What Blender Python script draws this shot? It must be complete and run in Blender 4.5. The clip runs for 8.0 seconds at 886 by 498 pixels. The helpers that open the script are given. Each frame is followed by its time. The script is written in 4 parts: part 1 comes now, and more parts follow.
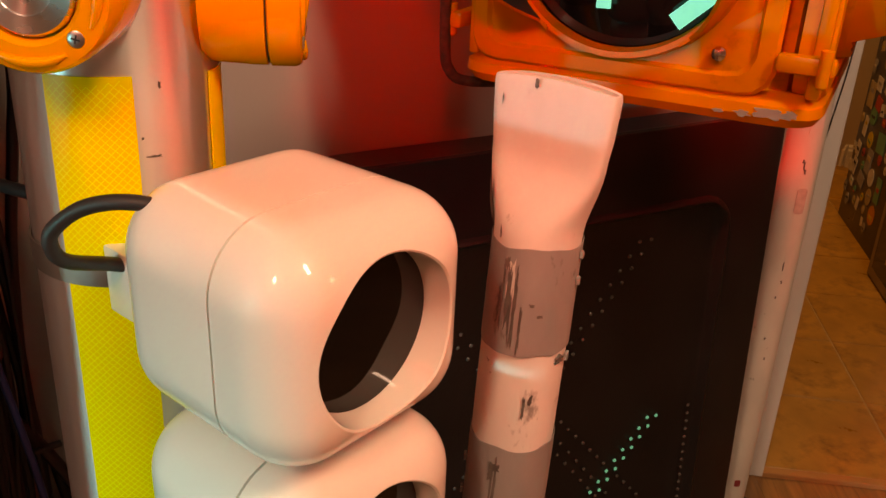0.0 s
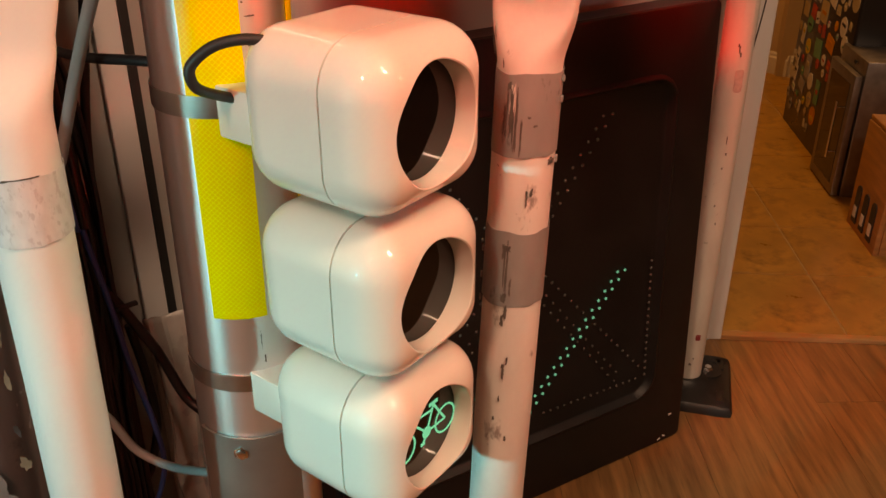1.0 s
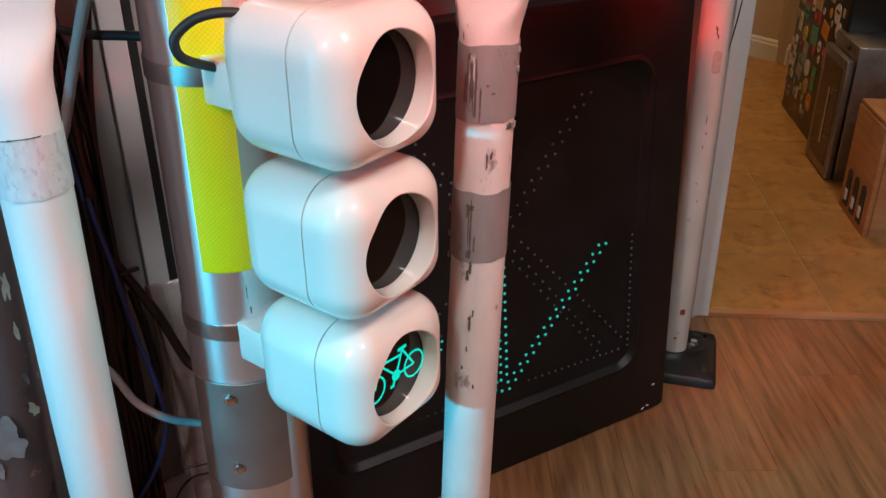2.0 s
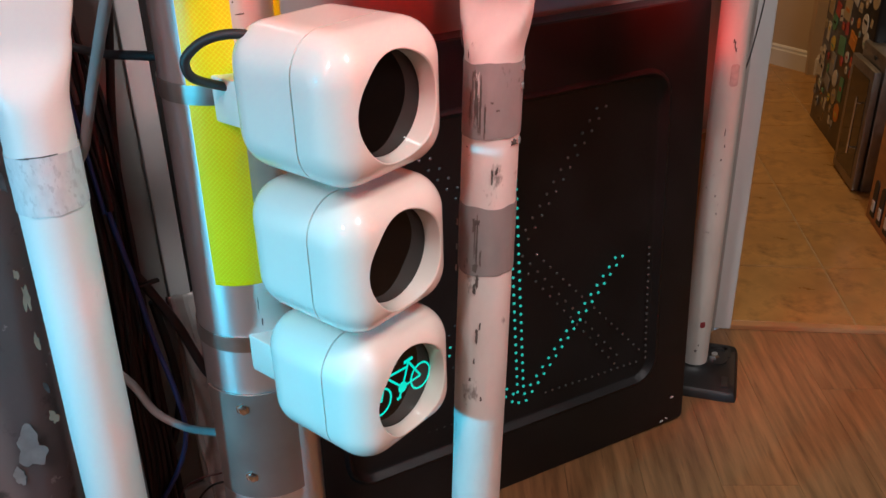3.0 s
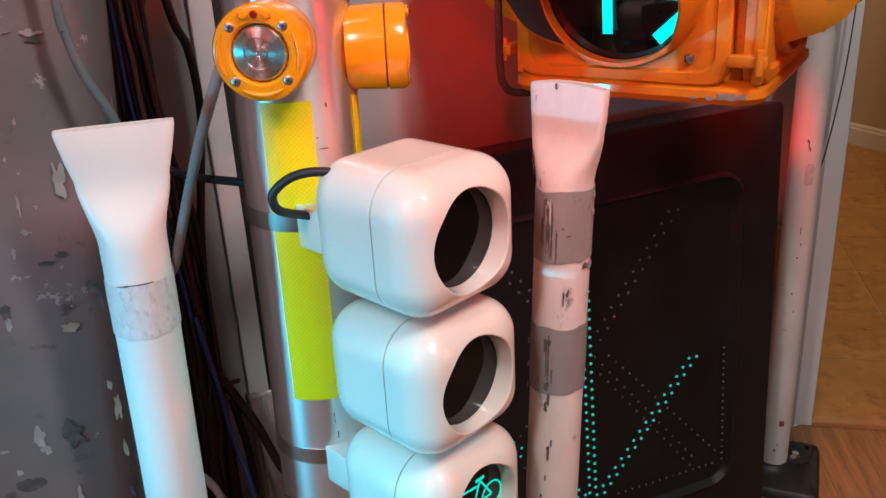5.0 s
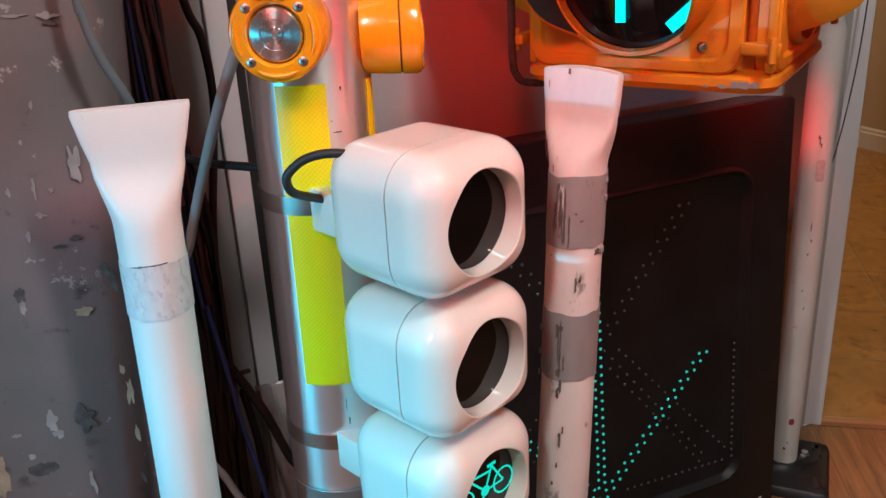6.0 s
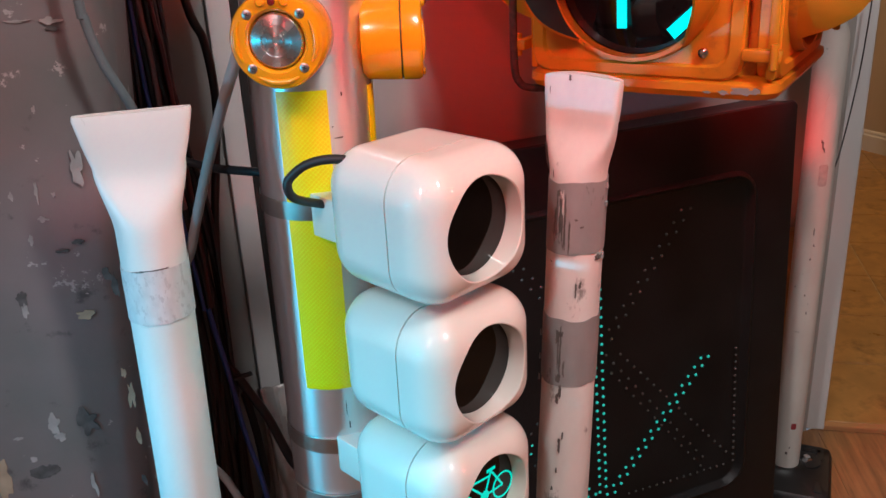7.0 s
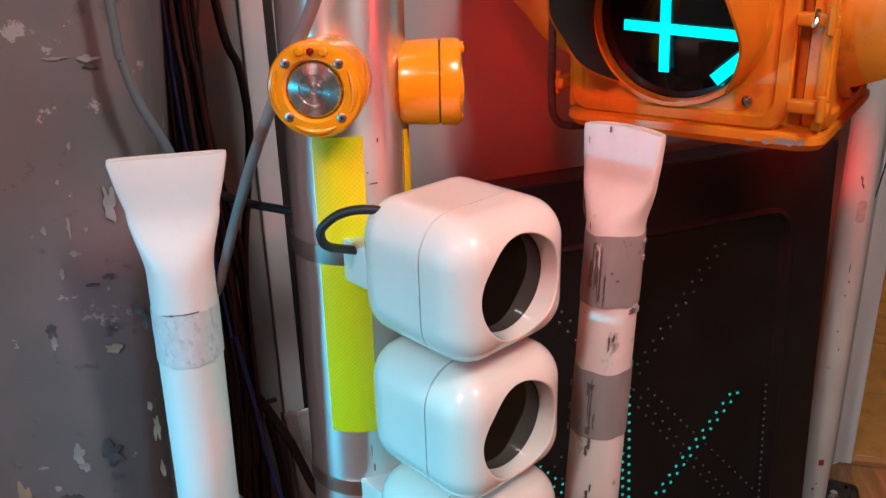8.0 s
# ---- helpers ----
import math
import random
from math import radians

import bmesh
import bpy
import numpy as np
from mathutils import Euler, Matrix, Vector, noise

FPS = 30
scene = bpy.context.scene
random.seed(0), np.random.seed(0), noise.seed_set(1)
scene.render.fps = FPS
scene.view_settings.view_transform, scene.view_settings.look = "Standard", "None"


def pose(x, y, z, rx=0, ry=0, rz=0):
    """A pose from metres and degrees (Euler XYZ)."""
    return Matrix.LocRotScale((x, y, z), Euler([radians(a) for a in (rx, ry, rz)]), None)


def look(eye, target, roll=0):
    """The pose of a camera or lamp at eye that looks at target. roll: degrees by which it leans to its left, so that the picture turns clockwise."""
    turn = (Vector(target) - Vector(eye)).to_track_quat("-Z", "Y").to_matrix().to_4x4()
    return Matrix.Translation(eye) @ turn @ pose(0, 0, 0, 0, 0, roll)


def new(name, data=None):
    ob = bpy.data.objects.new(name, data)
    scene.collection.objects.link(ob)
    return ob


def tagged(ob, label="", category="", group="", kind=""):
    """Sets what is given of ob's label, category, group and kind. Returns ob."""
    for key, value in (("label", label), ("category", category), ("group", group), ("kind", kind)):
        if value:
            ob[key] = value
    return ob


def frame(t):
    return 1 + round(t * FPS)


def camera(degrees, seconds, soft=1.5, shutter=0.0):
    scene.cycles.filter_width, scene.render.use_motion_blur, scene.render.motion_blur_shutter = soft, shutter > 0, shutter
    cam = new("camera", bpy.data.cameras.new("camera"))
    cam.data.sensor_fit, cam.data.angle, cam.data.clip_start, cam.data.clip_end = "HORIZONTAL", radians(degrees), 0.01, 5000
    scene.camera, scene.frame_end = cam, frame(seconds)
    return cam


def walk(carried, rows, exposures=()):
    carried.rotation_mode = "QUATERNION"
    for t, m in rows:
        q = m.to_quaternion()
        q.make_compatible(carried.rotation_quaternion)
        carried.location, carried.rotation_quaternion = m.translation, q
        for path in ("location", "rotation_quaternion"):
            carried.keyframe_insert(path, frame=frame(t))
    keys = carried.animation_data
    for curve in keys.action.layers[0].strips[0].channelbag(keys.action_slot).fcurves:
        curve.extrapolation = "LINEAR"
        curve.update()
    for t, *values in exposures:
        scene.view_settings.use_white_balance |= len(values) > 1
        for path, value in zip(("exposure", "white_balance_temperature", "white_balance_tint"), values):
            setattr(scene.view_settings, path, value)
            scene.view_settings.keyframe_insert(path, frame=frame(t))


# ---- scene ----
cam = camera(53.6, 8.0)
PATH = [
    (0, (0.041, 0.029, 1.200), (0.909, 1.632, 0.378), 2.55),
    (0.5, (-0.041, -0.093, 1.189), (0.846, 1.472, 0.316), 0.0),
    (1, (-0.119, -0.155, 1.186), (0.799, 1.367, 0.268), -0.1),
    (1.2, (-0.122, -0.182, 1.181), (0.795, 1.318, 0.228), 0.1),
    (2.5, (-0.116, -0.27, 1.194), (0.736, 1.294, 0.284), -1.3),
    (3, (-0.103, -0.276, 1.198), (0.725, 1.302, 0.291), -1.6),
    (3.5, (-0.101, -0.278, 1.201), (0.707, 1.313, 0.298), -2.0),
    (4, (-0.102, -0.279, 1.222), (0.675, 1.36, 0.38), -2.2),
    (4.5, (-0.103, -0.277, 1.257), (0.649, 1.414, 0.499), -2.7),
    (4.7, (-0.102, -0.276, 1.268), (0.633, 1.422, 0.510), -3.0),
    (5.8, (-0.102, -0.286, 1.232), (0.59, 1.428, 0.469), -3.1),
    (6, (-0.113, -0.284, 1.241), (0.59, 1.432, 0.494), -3.1),
    (6.5, (-0.11, -0.287, 1.246), (0.584, 1.433, 0.498), -3.0),
    (7, (-0.109, -0.286, 1.246), (0.586, 1.436, 0.501), -3.0),
    (7.5, (-0.119, -0.268, 1.251), (0.556, 1.462, 0.509), -2.4),
    (7.8, (-0.110, -0.241, 1.307), (0.564, 1.500, 0.588), -1.7),
    (8, (-0.104, -0.252, 1.293), (0.540, 1.486, 0.540), -1.8),
]
walk(cam, [(t, look(eye, target, roll)) for t, eye, target, roll in PATH],
     [(0.0, -0.32, 17000, 36), (1.15, -0.2, 14000, 36), (1.45, 0.0, 6300, 10), (5.0, 0.0, 6300, 10), (8.0, -0.12, 6300, 10)])


# ---- light: a bright neutral room lamp overhead, a green-blue signal beside the camera, a red signal in the cluster, added red and kitchen fills ----
world = bpy.data.worlds.new("room_world")
scene.world = world
world.use_nodes = True
wbg = world.node_tree.nodes["Background"]
wbg.inputs[0].default_value = (0.80, 0.86, 1.0, 1)
wbg.inputs[1].default_value = 0.22


def area_lamp(name, eye, target, power, colour, sx, sy=None, shape="RECTANGLE", spread=180):
    data = bpy.data.lights.new(name, "AREA")
    data.energy, data.color, data.shape, data.size, data.size_y = power, colour, shape, sx, sy or sx
    data.spread = radians(spread)
    ob = new(name, data)
    ob.matrix_world = look(eye, target)
    return ob


area_lamp("ceiling_lamp_light", (0.54, -0.62, 2.40), (0.25, 0.3, 0.8), 24, (1.0, 0.97, 0.94), 0.12, 0.46)
area_lamp("ceiling_lamp_light", (-1.05, -0.62, 2.40), (0.10, 0.4, 0.8), 15, (1.0, 0.98, 0.97), 0.12, 0.46)
area_lamp("green_signal_light", (-1.35, 0.17, 0.99), (0.14, 0.41, 0.66), 1.75, (0.0, 0.66, 1.0), 0.06, shape="DISK", spread=44)
area_lamp("red_signal_light", (1.55, -0.75, 1.70), (0.0, 0.6, 0.95), 1.45, (1.0, 0.06, 0.045), 0.22, shape="DISK", spread=62)
area_lamp("red_signal_light", (-1.0, -0.40, 1.70), (-0.25, 0.8, 0.60), 1.35, (1.0, 0.09, 0.07), 0.18, shape="DISK", spread=110)
# red spill on the wall, assumed to leave a rear lens out of view
area_lamp("red_rear_lens_light", (0.53, 0.872, 1.09), (0.50, 1.10, 0.92), 0.14, (1.0, 0.012, 0.01), 0.09, shape="DISK")
# added narrow red fill, aimed to redden the signal, wall and panel
area_lamp("red_fill_beam_light", (-0.22, -0.38, 1.80), (0.52, 0.86, 0.98), 0.5, (1.0, 0.015, 0.01), 0.10, shape="DISK", spread=34)
# added red fill, beam narrowed to redden the rear post
area_lamp("red_side_fill_light", (0.835, 0.805, 1.085), (1.17, 0.94, 0.50), 0.6, (1.0, 0.02, 0.015), 0.09, shape="DISK", spread=62)
# unseen warm fill, added to brighten the kitchen
area_lamp("kitchen_fill_light", (2.5, 2.2, 2.3), (2.5, 2.0, 0.0), 15, (1.0, 0.62, 0.27), 0.5)


# ---- materials ----
def mat(name, colour, rough=0.5, metal=0.0, vary=0.15, scale=12.0, bump=0.0, bump_scale=60.0, dirt=None, dirt_scale=18.0,
        dirt_at=0.62, dirt_soft=0.05, coat=0.0, stretch=(1, 1, 1), rough_vary=0.1, spec=0.5, hue=None, chips=None):
    m = bpy.data.materials.new(name)
    m.use_nodes = True
    nt = m.node_tree
    n, l = nt.nodes, nt.links
    bs = n["Principled BSDF"]
    bs.inputs["Metallic"].default_value = metal
    bs.inputs["Coat Weight"].default_value = coat
    bs.inputs["Coat Roughness"].default_value = 0.03
    bs.inputs["Specular IOR Level"].default_value = spec
    co = n.new("ShaderNodeTexCoord")
    mp = n.new("ShaderNodeMapping")
    mp.inputs["Scale"].default_value = stretch
    l.new(co.outputs["Object"], mp.inputs["Vector"])
    n1 = n.new("ShaderNodeTexNoise")
    n1.inputs["Scale"].default_value, n1.inputs["Detail"].default_value = scale, 6
    l.new(mp.outputs[0], n1.inputs["Vector"])
    mix = n.new("ShaderNodeMix")
    mix.data_type = "RGBA"
    c = Vector(colour)
    d = Vector(hue) if hue else c * (1 - vary)
    mix.inputs["A"].default_value = (*d, 1)
    mix.inputs["B"].default_value = (*[min(1, v) for v in c * (1 + vary * 0.5)], 1)
    rp = n.new("ShaderNodeMapRange")
    rp.inputs[1].default_value, rp.inputs[2].default_value = 0.3, 0.7
    l.new(n1.outputs[0], rp.inputs[0])
    l.new(rp.outputs[0], mix.inputs["Factor"])
    out = mix.outputs["Result"]
    if dirt:
        n2 = n.new("ShaderNodeTexNoise")
        n2.inputs["Scale"].default_value, n2.inputs["Detail"].default_value = dirt_scale, 8
        n2.inputs["Roughness"].default_value = 0.65
        l.new(mp.outputs[0], n2.inputs["Vector"])
        r2 = n.new("ShaderNodeMapRange")
        r2.inputs[1].default_value, r2.inputs[2].default_value = dirt_at, dirt_at + dirt_soft
        l.new(n2.outputs[0], r2.inputs[0])
        m2 = n.new("ShaderNodeMix")
        m2.data_type = "RGBA"
        m2.inputs["B"].default_value = (*dirt, 1)
        l.new(out, m2.inputs["A"])
        l.new(r2.outputs[0], m2.inputs["Factor"])
        out = m2.outputs["Result"]
    if chips:
        n4 = n.new("ShaderNodeTexNoise")
        n4.inputs["Scale"].default_value, n4.inputs["Detail"].default_value = chips[1], 10
        n4.inputs["Roughness"].default_value = 0.7
        l.new(co.outputs["Object"], n4.inputs["Vector"])
        r4 = n.new("ShaderNodeMapRange")
        r4.inputs[1].default_value, r4.inputs[2].default_value = chips[2], chips[2] + 0.015
        l.new(n4.outputs[0], r4.inputs[0])
        m4 = n.new("ShaderNodeMix")
        m4.data_type = "RGBA"
        m4.inputs["B"].default_value = (*chips[0], 1)
        l.new(out, m4.inputs["A"])
        l.new(r4.outputs[0], m4.inputs["Factor"])
        out = m4.outputs["Result"]
    l.new(out, bs.inputs["Base Color"])
    rr = n.new("ShaderNodeMapRange")
    rr.inputs[3].default_value, rr.inputs[4].default_value = max(0, rough - rough_vary), min(1, rough + rough_vary)
    l.new(n1.outputs[0], rr.inputs[0])
    l.new(rr.outputs[0], bs.inputs["Roughness"])
    if bump:
        n3 = n.new("ShaderNodeTexNoise")
        n3.inputs["Scale"].default_value, n3.inputs["Detail"].default_value = bump_scale, 4
        l.new(mp.outputs[0], n3.inputs["Vector"])
        bp = n.new("ShaderNodeBump")
        bp.inputs["Strength"].default_value, bp.inputs["Distance"].default_value = bump, 0.002
        l.new(n3.outputs[0], bp.inputs["Height"])
        l.new(bp.outputs[0], bs.inputs["Normal"])
    return m


def glow(name, colour, strength):
    m = bpy.data.materials.new(name)
    m.use_nodes = True
    bs = m.node_tree.nodes["Principled BSDF"]
    bs.inputs["Base Color"].default_value = (*[c * 0.5 for c in colour], 1)
    bs.inputs["Emission Color"].default_value = (*colour, 1)
    bs.inputs["Emission Strength"].default_value = strength
    return m


SHELL = mat("cream_gloss_plastic", (0.80, 0.76, 0.69), 0.48, vary=0.02, scale=5, coat=1.0, bump=0.02, bump_scale=25, rough_vary=0.04)
WHITE_PLASTIC = mat("white_post_plastic", (0.80, 0.78, 0.76), 0.42, vary=0.05, scale=9, bump=0.08, bump_scale=90, dirt=(0.42, 0.40, 0.38),
                    dirt_scale=30, dirt_at=0.70, dirt_soft=0.04, stretch=(1, 1, 0.5))
SCUFFED_PLASTIC = mat("heavily_scuffed_plastic", (0.74, 0.70, 0.66), 0.5, vary=0.16, scale=16, bump=0.3, bump_scale=80, dirt=(0.30, 0.26, 0.24),
                      dirt_scale=30, dirt_at=0.635, dirt_soft=0.07, stretch=(1, 1, 0.5), chips=((0.12, 0.10, 0.095), 55.0, 0.69))
WORN_PLASTIC = mat("scuffed_white_post_plastic", (0.70, 0.66, 0.62), 0.5, vary=0.12, scale=14, bump=0.25, bump_scale=70, dirt=(0.10, 0.085, 0.08),
                   dirt_scale=26, dirt_at=0.66, dirt_soft=0.05, stretch=(1, 1, 0.6), chips=((0.16, 0.13, 0.12), 60.0, 0.70))
GREY_TAPE = mat("worn_grey_reflective_tape", (0.30, 0.285, 0.28), 0.42, vary=0.25, scale=22, bump=0.5, bump_scale=60, dirt=(0.07, 0.065, 0.06),
                dirt_scale=30, dirt_at=0.60, dirt_soft=0.06, stretch=(1, 1, 0.4))
PALE_TAPE = mat("pale_speckled_tape", (0.68, 0.66, 0.67), 0.5, vary=0.12, scale=120, bump=0.2, bump_scale=140, dirt=(0.55, 0.52, 0.53),
                dirt_scale=160, dirt_at=0.55, dirt_soft=0.05, stretch=(1, 1, 0.5))
ALU = mat("brushed_aluminium", (0.90, 0.88, 0.89), 0.33, metal=0.9, vary=0.10, scale=20, bump=0.05, bump_scale=160, rough_vary=0.04, stretch=(1, 1, 0.06),
          dirt=(0.34, 0.33, 0.34), dirt_scale=24, dirt_at=0.70, dirt_soft=0.08)
BAND = mat("stainless_band", (0.56, 0.54, 0.52), 0.34, metal=1.0, vary=0.15, scale=40, bump=0.05, bump_scale=200)
CUFF = mat("dull_metal_cuff", (0.42, 0.39, 0.37), 0.48, metal=0.85, vary=0.15, scale=15, bump=0.08, bump_scale=90)
BLACK_PANEL = mat("black_textured_plastic", (0.011, 0.0108, 0.0118), 0.40, vary=0.3, scale=9, bump=0.35, bump_scale=420, dirt=(0.07, 0.065, 0.06),
                  dirt_scale=16, dirt_at=0.76, dirt_soft=0.03, spec=0.32)
BLACK_RUBBER = mat("black_rubber", (0.018, 0.018, 0.019), 0.5, vary=0.3, scale=20, bump=0.15, bump_scale=80)
CABLE_BLACK = mat("black_cable", (0.014, 0.014, 0.016), 0.42, vary=0.3, scale=20)
CABLE_GREY = mat("grey_cable", (0.36, 0.37, 0.38), 0.4, vary=0.12, scale=20)
CABLE_SLATE = mat("slate_grey_cable", (0.13, 0.15, 0.16), 0.4, vary=0.12, scale=20)
CABLE_BLUE = mat("blue_cable", (0.03, 0.08, 0.30), 0.4, vary=0.2, scale=20)
CABLE_BROWN = mat("grey_brown_cable", (0.16, 0.12, 0.12), 0.4, vary=0.2, scale=20)
CABLE_RED = mat("dark_red_wire", (0.060, 0.018, 0.020), 0.4, vary=0.2, scale=20)
WALL = mat("pale_grey_wall_paint", (0.40, 0.385, 0.37), 0.6, vary=0.05, scale=3, bump=0.12, bump_scale=120)
KITCHEN_WALL = mat("cream_kitchen_paint", (0.54, 0.43, 0.32), 0.6, vary=0.05, scale=3, bump=0.12, bump_scale=120)
# brighter paint for surfaces out of view, so that the metal reflects more light
BOUNCE_WALL = mat("white_bounce_wall_paint", (0.60, 0.58, 0.57), 0.6, vary=0.04, scale=3, bump=0.1, bump_scale=120)
TRIM = mat("white_trim_paint", (0.72, 0.70, 0.70), 0.4, vary=0.04, scale=6, bump=0.05, bump_scale=60)
ORANGE = mat("orange_gloss_enamel", (0.88, 0.345, 0.005), 0.22, vary=0.06, scale=10, coat=0.4, bump=0.05, bump_scale=60, rough_vary=0.05)
SIGNAL_YELLOW = mat("weathered_signal_yellow", (0.72, 0.23, 0.010), 0.40, vary=0.30, scale=9, bump=0.15, bump_scale=45, coat=0.15,
                    dirt=(0.22, 0.085, 0.02), dirt_scale=11, dirt_at=0.60, dirt_soft=0.14)
VISOR_IN = mat("dark_visor_inside", (0.035, 0.035, 0.035), 0.6, vary=0.2, scale=12)
CHROME = mat("polished_steel", (0.72, 0.72, 0.72), 0.16, metal=1.0, vary=0.06, scale=30, rough_vary=0.05)
STEEL_FACE = mat("turned_steel_face", (0.86, 0.86, 0.87), 0.27, metal=1.0, vary=0.08, scale=60, rough_vary=0.04)


def brushed(m, amount):
    """Fine scratches that run round the local z axis and draw highlights out across them."""
    nt = m.node_tree
    tangent = nt.nodes.new("ShaderNodeTangent")
    tangent.direction_type, tangent.axis = "RADIAL", "Z"
    bs = nt.nodes["Principled BSDF"]
    bs.inputs["Anisotropic"].default_value = amount
    bs.inputs["Anisotropic Rotation"].default_value = 0.25
    nt.links.new(tangent.outputs[0], bs.inputs["Tangent"])


brushed(STEEL_FACE, 0.85)
brushed(ALU, 0.72)
LENS = mat("black_lens_glass", (0.0035, 0.0035, 0.004), 0.05, vary=0.2, scale=8, rough_vary=0.02)
YELLOW_SHEET = mat("yellow_retroreflective_sheet", (0.95, 0.74, 0.0), 0.30, vary=0.05, scale=6, rough_vary=0.05)
CELL = mat("yellow_sheet_cell_line", (0.98, 0.94, 0.04), 0.4, vary=0.05, scale=6)
CYAN = glow("lit_green_blue", (0.0, 0.78, 0.80), 1.25)
CYAN_LED = glow("lit_green_led", (0.03, 0.62, 0.52), 0.55)
GREEN_BIKE = glow("lit_green_bicycle", (0.0, 0.72, 0.56), 0.85)
RED_LENS = glow("lit_red_lens", (1.0, 0.03, 0.01), 0.8)
LED_OFF = mat("clear_led_dome", (0.09, 0.09, 0.09), 0.2, vary=0.1, scale=40)
PEEL = mat("peeling_grey_paint", (0.205, 0.150, 0.156), 0.58, vary=0.22, scale=4.5, bump=0.3, bump_scale=50, hue=(0.115, 0.118, 0.112),
           dirt=(0.07, 0.062, 0.06), dirt_scale=17, dirt_at=0.585, dirt_soft=0.09, chips=((0.36, 0.32, 0.31), 19.0, 0.625))
FLAKE = mat("bare_paint_patch", (0.32, 0.29, 0.28), 0.7, vary=0.25, scale=40, bump=0.3, bump_scale=120)
# dark patches: scuffs, and painted shadows beside the chips
SCUFF_AND_SHADE = mat("dark_scuff_and_chip_shade", (0.085, 0.076, 0.074), 0.7, vary=0.5, scale=70, bump=0.3, bump_scale=140)
FLAKE_TAN = mat("bare_tan_patch", (0.36, 0.27, 0.19), 0.7, vary=0.25, scale=40, bump=0.3, bump_scale=120)
PINE = mat("pine_box_wood", (0.46, 0.22, 0.09), 0.5, vary=0.3, scale=6, bump=0.15, bump_scale=30, stretch=(1, 1, 8))
STEEL = mat("brushed_cooler_steel", (0.30, 0.28, 0.27), 0.38, metal=0.9, vary=0.2, scale=30, bump=0.1, bump_scale=150)
FRIDGE = mat("black_fridge_enamel", (0.012, 0.012, 0.013), 0.3, vary=0.2, scale=10)
DARK_GLASS = mat("dark_door_glass", (0.02, 0.018, 0.016), 0.08, vary=0.2, scale=8, rough_vary=0.03)
WHITE_SIGN = mat("white_sign_film", (0.72, 0.70, 0.70), 0.4, vary=0.04, scale=12)
# printed ink, and the painted shade of gaps, slots and holes
INK_AND_SHADE = mat("black_ink_and_hole_shade", (0.02, 0.02, 0.02), 0.5, vary=0.1, scale=20)


def plank_material():
    m = mat("oak_vinyl_plank", (0.325, 0.152, 0.063), 0.42, vary=0.42, scale=5, bump=0.12, bump_scale=40, stretch=(1, 11, 1),
            dirt=(0.10, 0.040, 0.016), dirt_scale=7, dirt_at=0.54, dirt_soft=0.26)
    nt = m.node_tree
    oi = nt.nodes.new("ShaderNodeObjectInfo")
    bs = nt.nodes["Principled BSDF"]
    src = bs.inputs["Base Color"].links[0].from_socket
    hv = nt.nodes.new("ShaderNodeHueSaturation")
    mr = nt.nodes.new("ShaderNodeMapRange")
    mr.inputs[3].default_value, mr.inputs[4].default_value = 0.9, 1.1
    nt.links.new(oi.outputs["Random"], mr.inputs[0])
    nt.links.new(mr.outputs[0], hv.inputs["Value"])
    nt.links.new(src, hv.inputs["Color"])
    nt.links.new(hv.outputs[0], bs.inputs["Base Color"])
    mp = [x for x in nt.nodes if x.bl_idname == "ShaderNodeMapping"][0]
    cm = nt.nodes.new("ShaderNodeCombineXYZ")
    mu = nt.nodes.new("ShaderNodeMath")
    mu.operation = "MULTIPLY"
    mu.inputs[1].default_value = 37.0
    nt.links.new(oi.outputs["Random"], mu.inputs[0])
    nt.links.new(mu.outputs[0], cm.inputs[0])
    nt.links.new(mu.outputs[0], cm.inputs[1])
    nt.links.new(cm.outputs[0], mp.inputs["Location"])
    return m


OAK = plank_material()
TILE = mat("tan_stone_tile", (0.47, 0.245, 0.075), 0.30, vary=0.4, scale=6, bump=0.1, bump_scale=30, dirt=(0.19, 0.095, 0.03),
           dirt_scale=7, dirt_at=0.50, dirt_soft=0.18)
GROUT = mat("tan_grout", (0.42, 0.29, 0.15), 0.8, vary=0.15, scale=40)
SUBFLOOR = mat("dark_joint", (0.19, 0.095, 0.044), 0.8, vary=0.2, scale=20)


# ---- mesh helpers ----
def part(name, bm, material, parent=None, label="", smooth=True, m=None, mats=()):
    me = bpy.data.meshes.new(name)
    bmesh.ops.recalc_face_normals(bm, faces=bm.faces)
    bm.to_mesh(me)
    bm.free()
    for x in (material, *mats):
        me.materials.append(x)
    ob = new(name, me)
    if smooth:
        for p in me.polygons:
            p.use_smooth = True
        me.set_sharp_from_angle(angle=radians(38))
    if parent:
        ob.parent = parent
    if m is not None:
        ob.matrix_local = m
    if label:
        ob["label"] = label
    return ob


def empty(name, m, label, category, group="", kind=""):
    ob = new(name)
    ob.empty_display_size = 0.05
    ob.matrix_world = m
    return tagged(ob, label, category, group, kind)


def rig(x_axis, y_axis, z_axis, origin):
    m = Matrix((x_axis, y_axis, z_axis)).transposed().to_4x4()
    m.translation = origin
    return m


def loft(bm, loops, cap0=True, cap1=True, mat_index=0):
    rings = [[bm.verts.new(v) for v in lp] for lp in loops]
    k = len(rings[0])
    for a, b in zip(rings, rings[1:]):
        for i in range(k):
            f = bm.faces.new((a[i], a[(i + 1) % k], b[(i + 1) % k], b[i]))
            f.material_index = mat_index
    if cap0:
        bm.faces.new(rings[0][::-1])
    if cap1:
        bm.faces.new(rings[-1])
    return rings


def circle(r, z, n=40, cx=0, cy=0):
    return [Vector((cx + r * math.cos(2 * math.pi * i / n), cy + r * math.sin(2 * math.pi * i / n), z)) for i in range(n)]


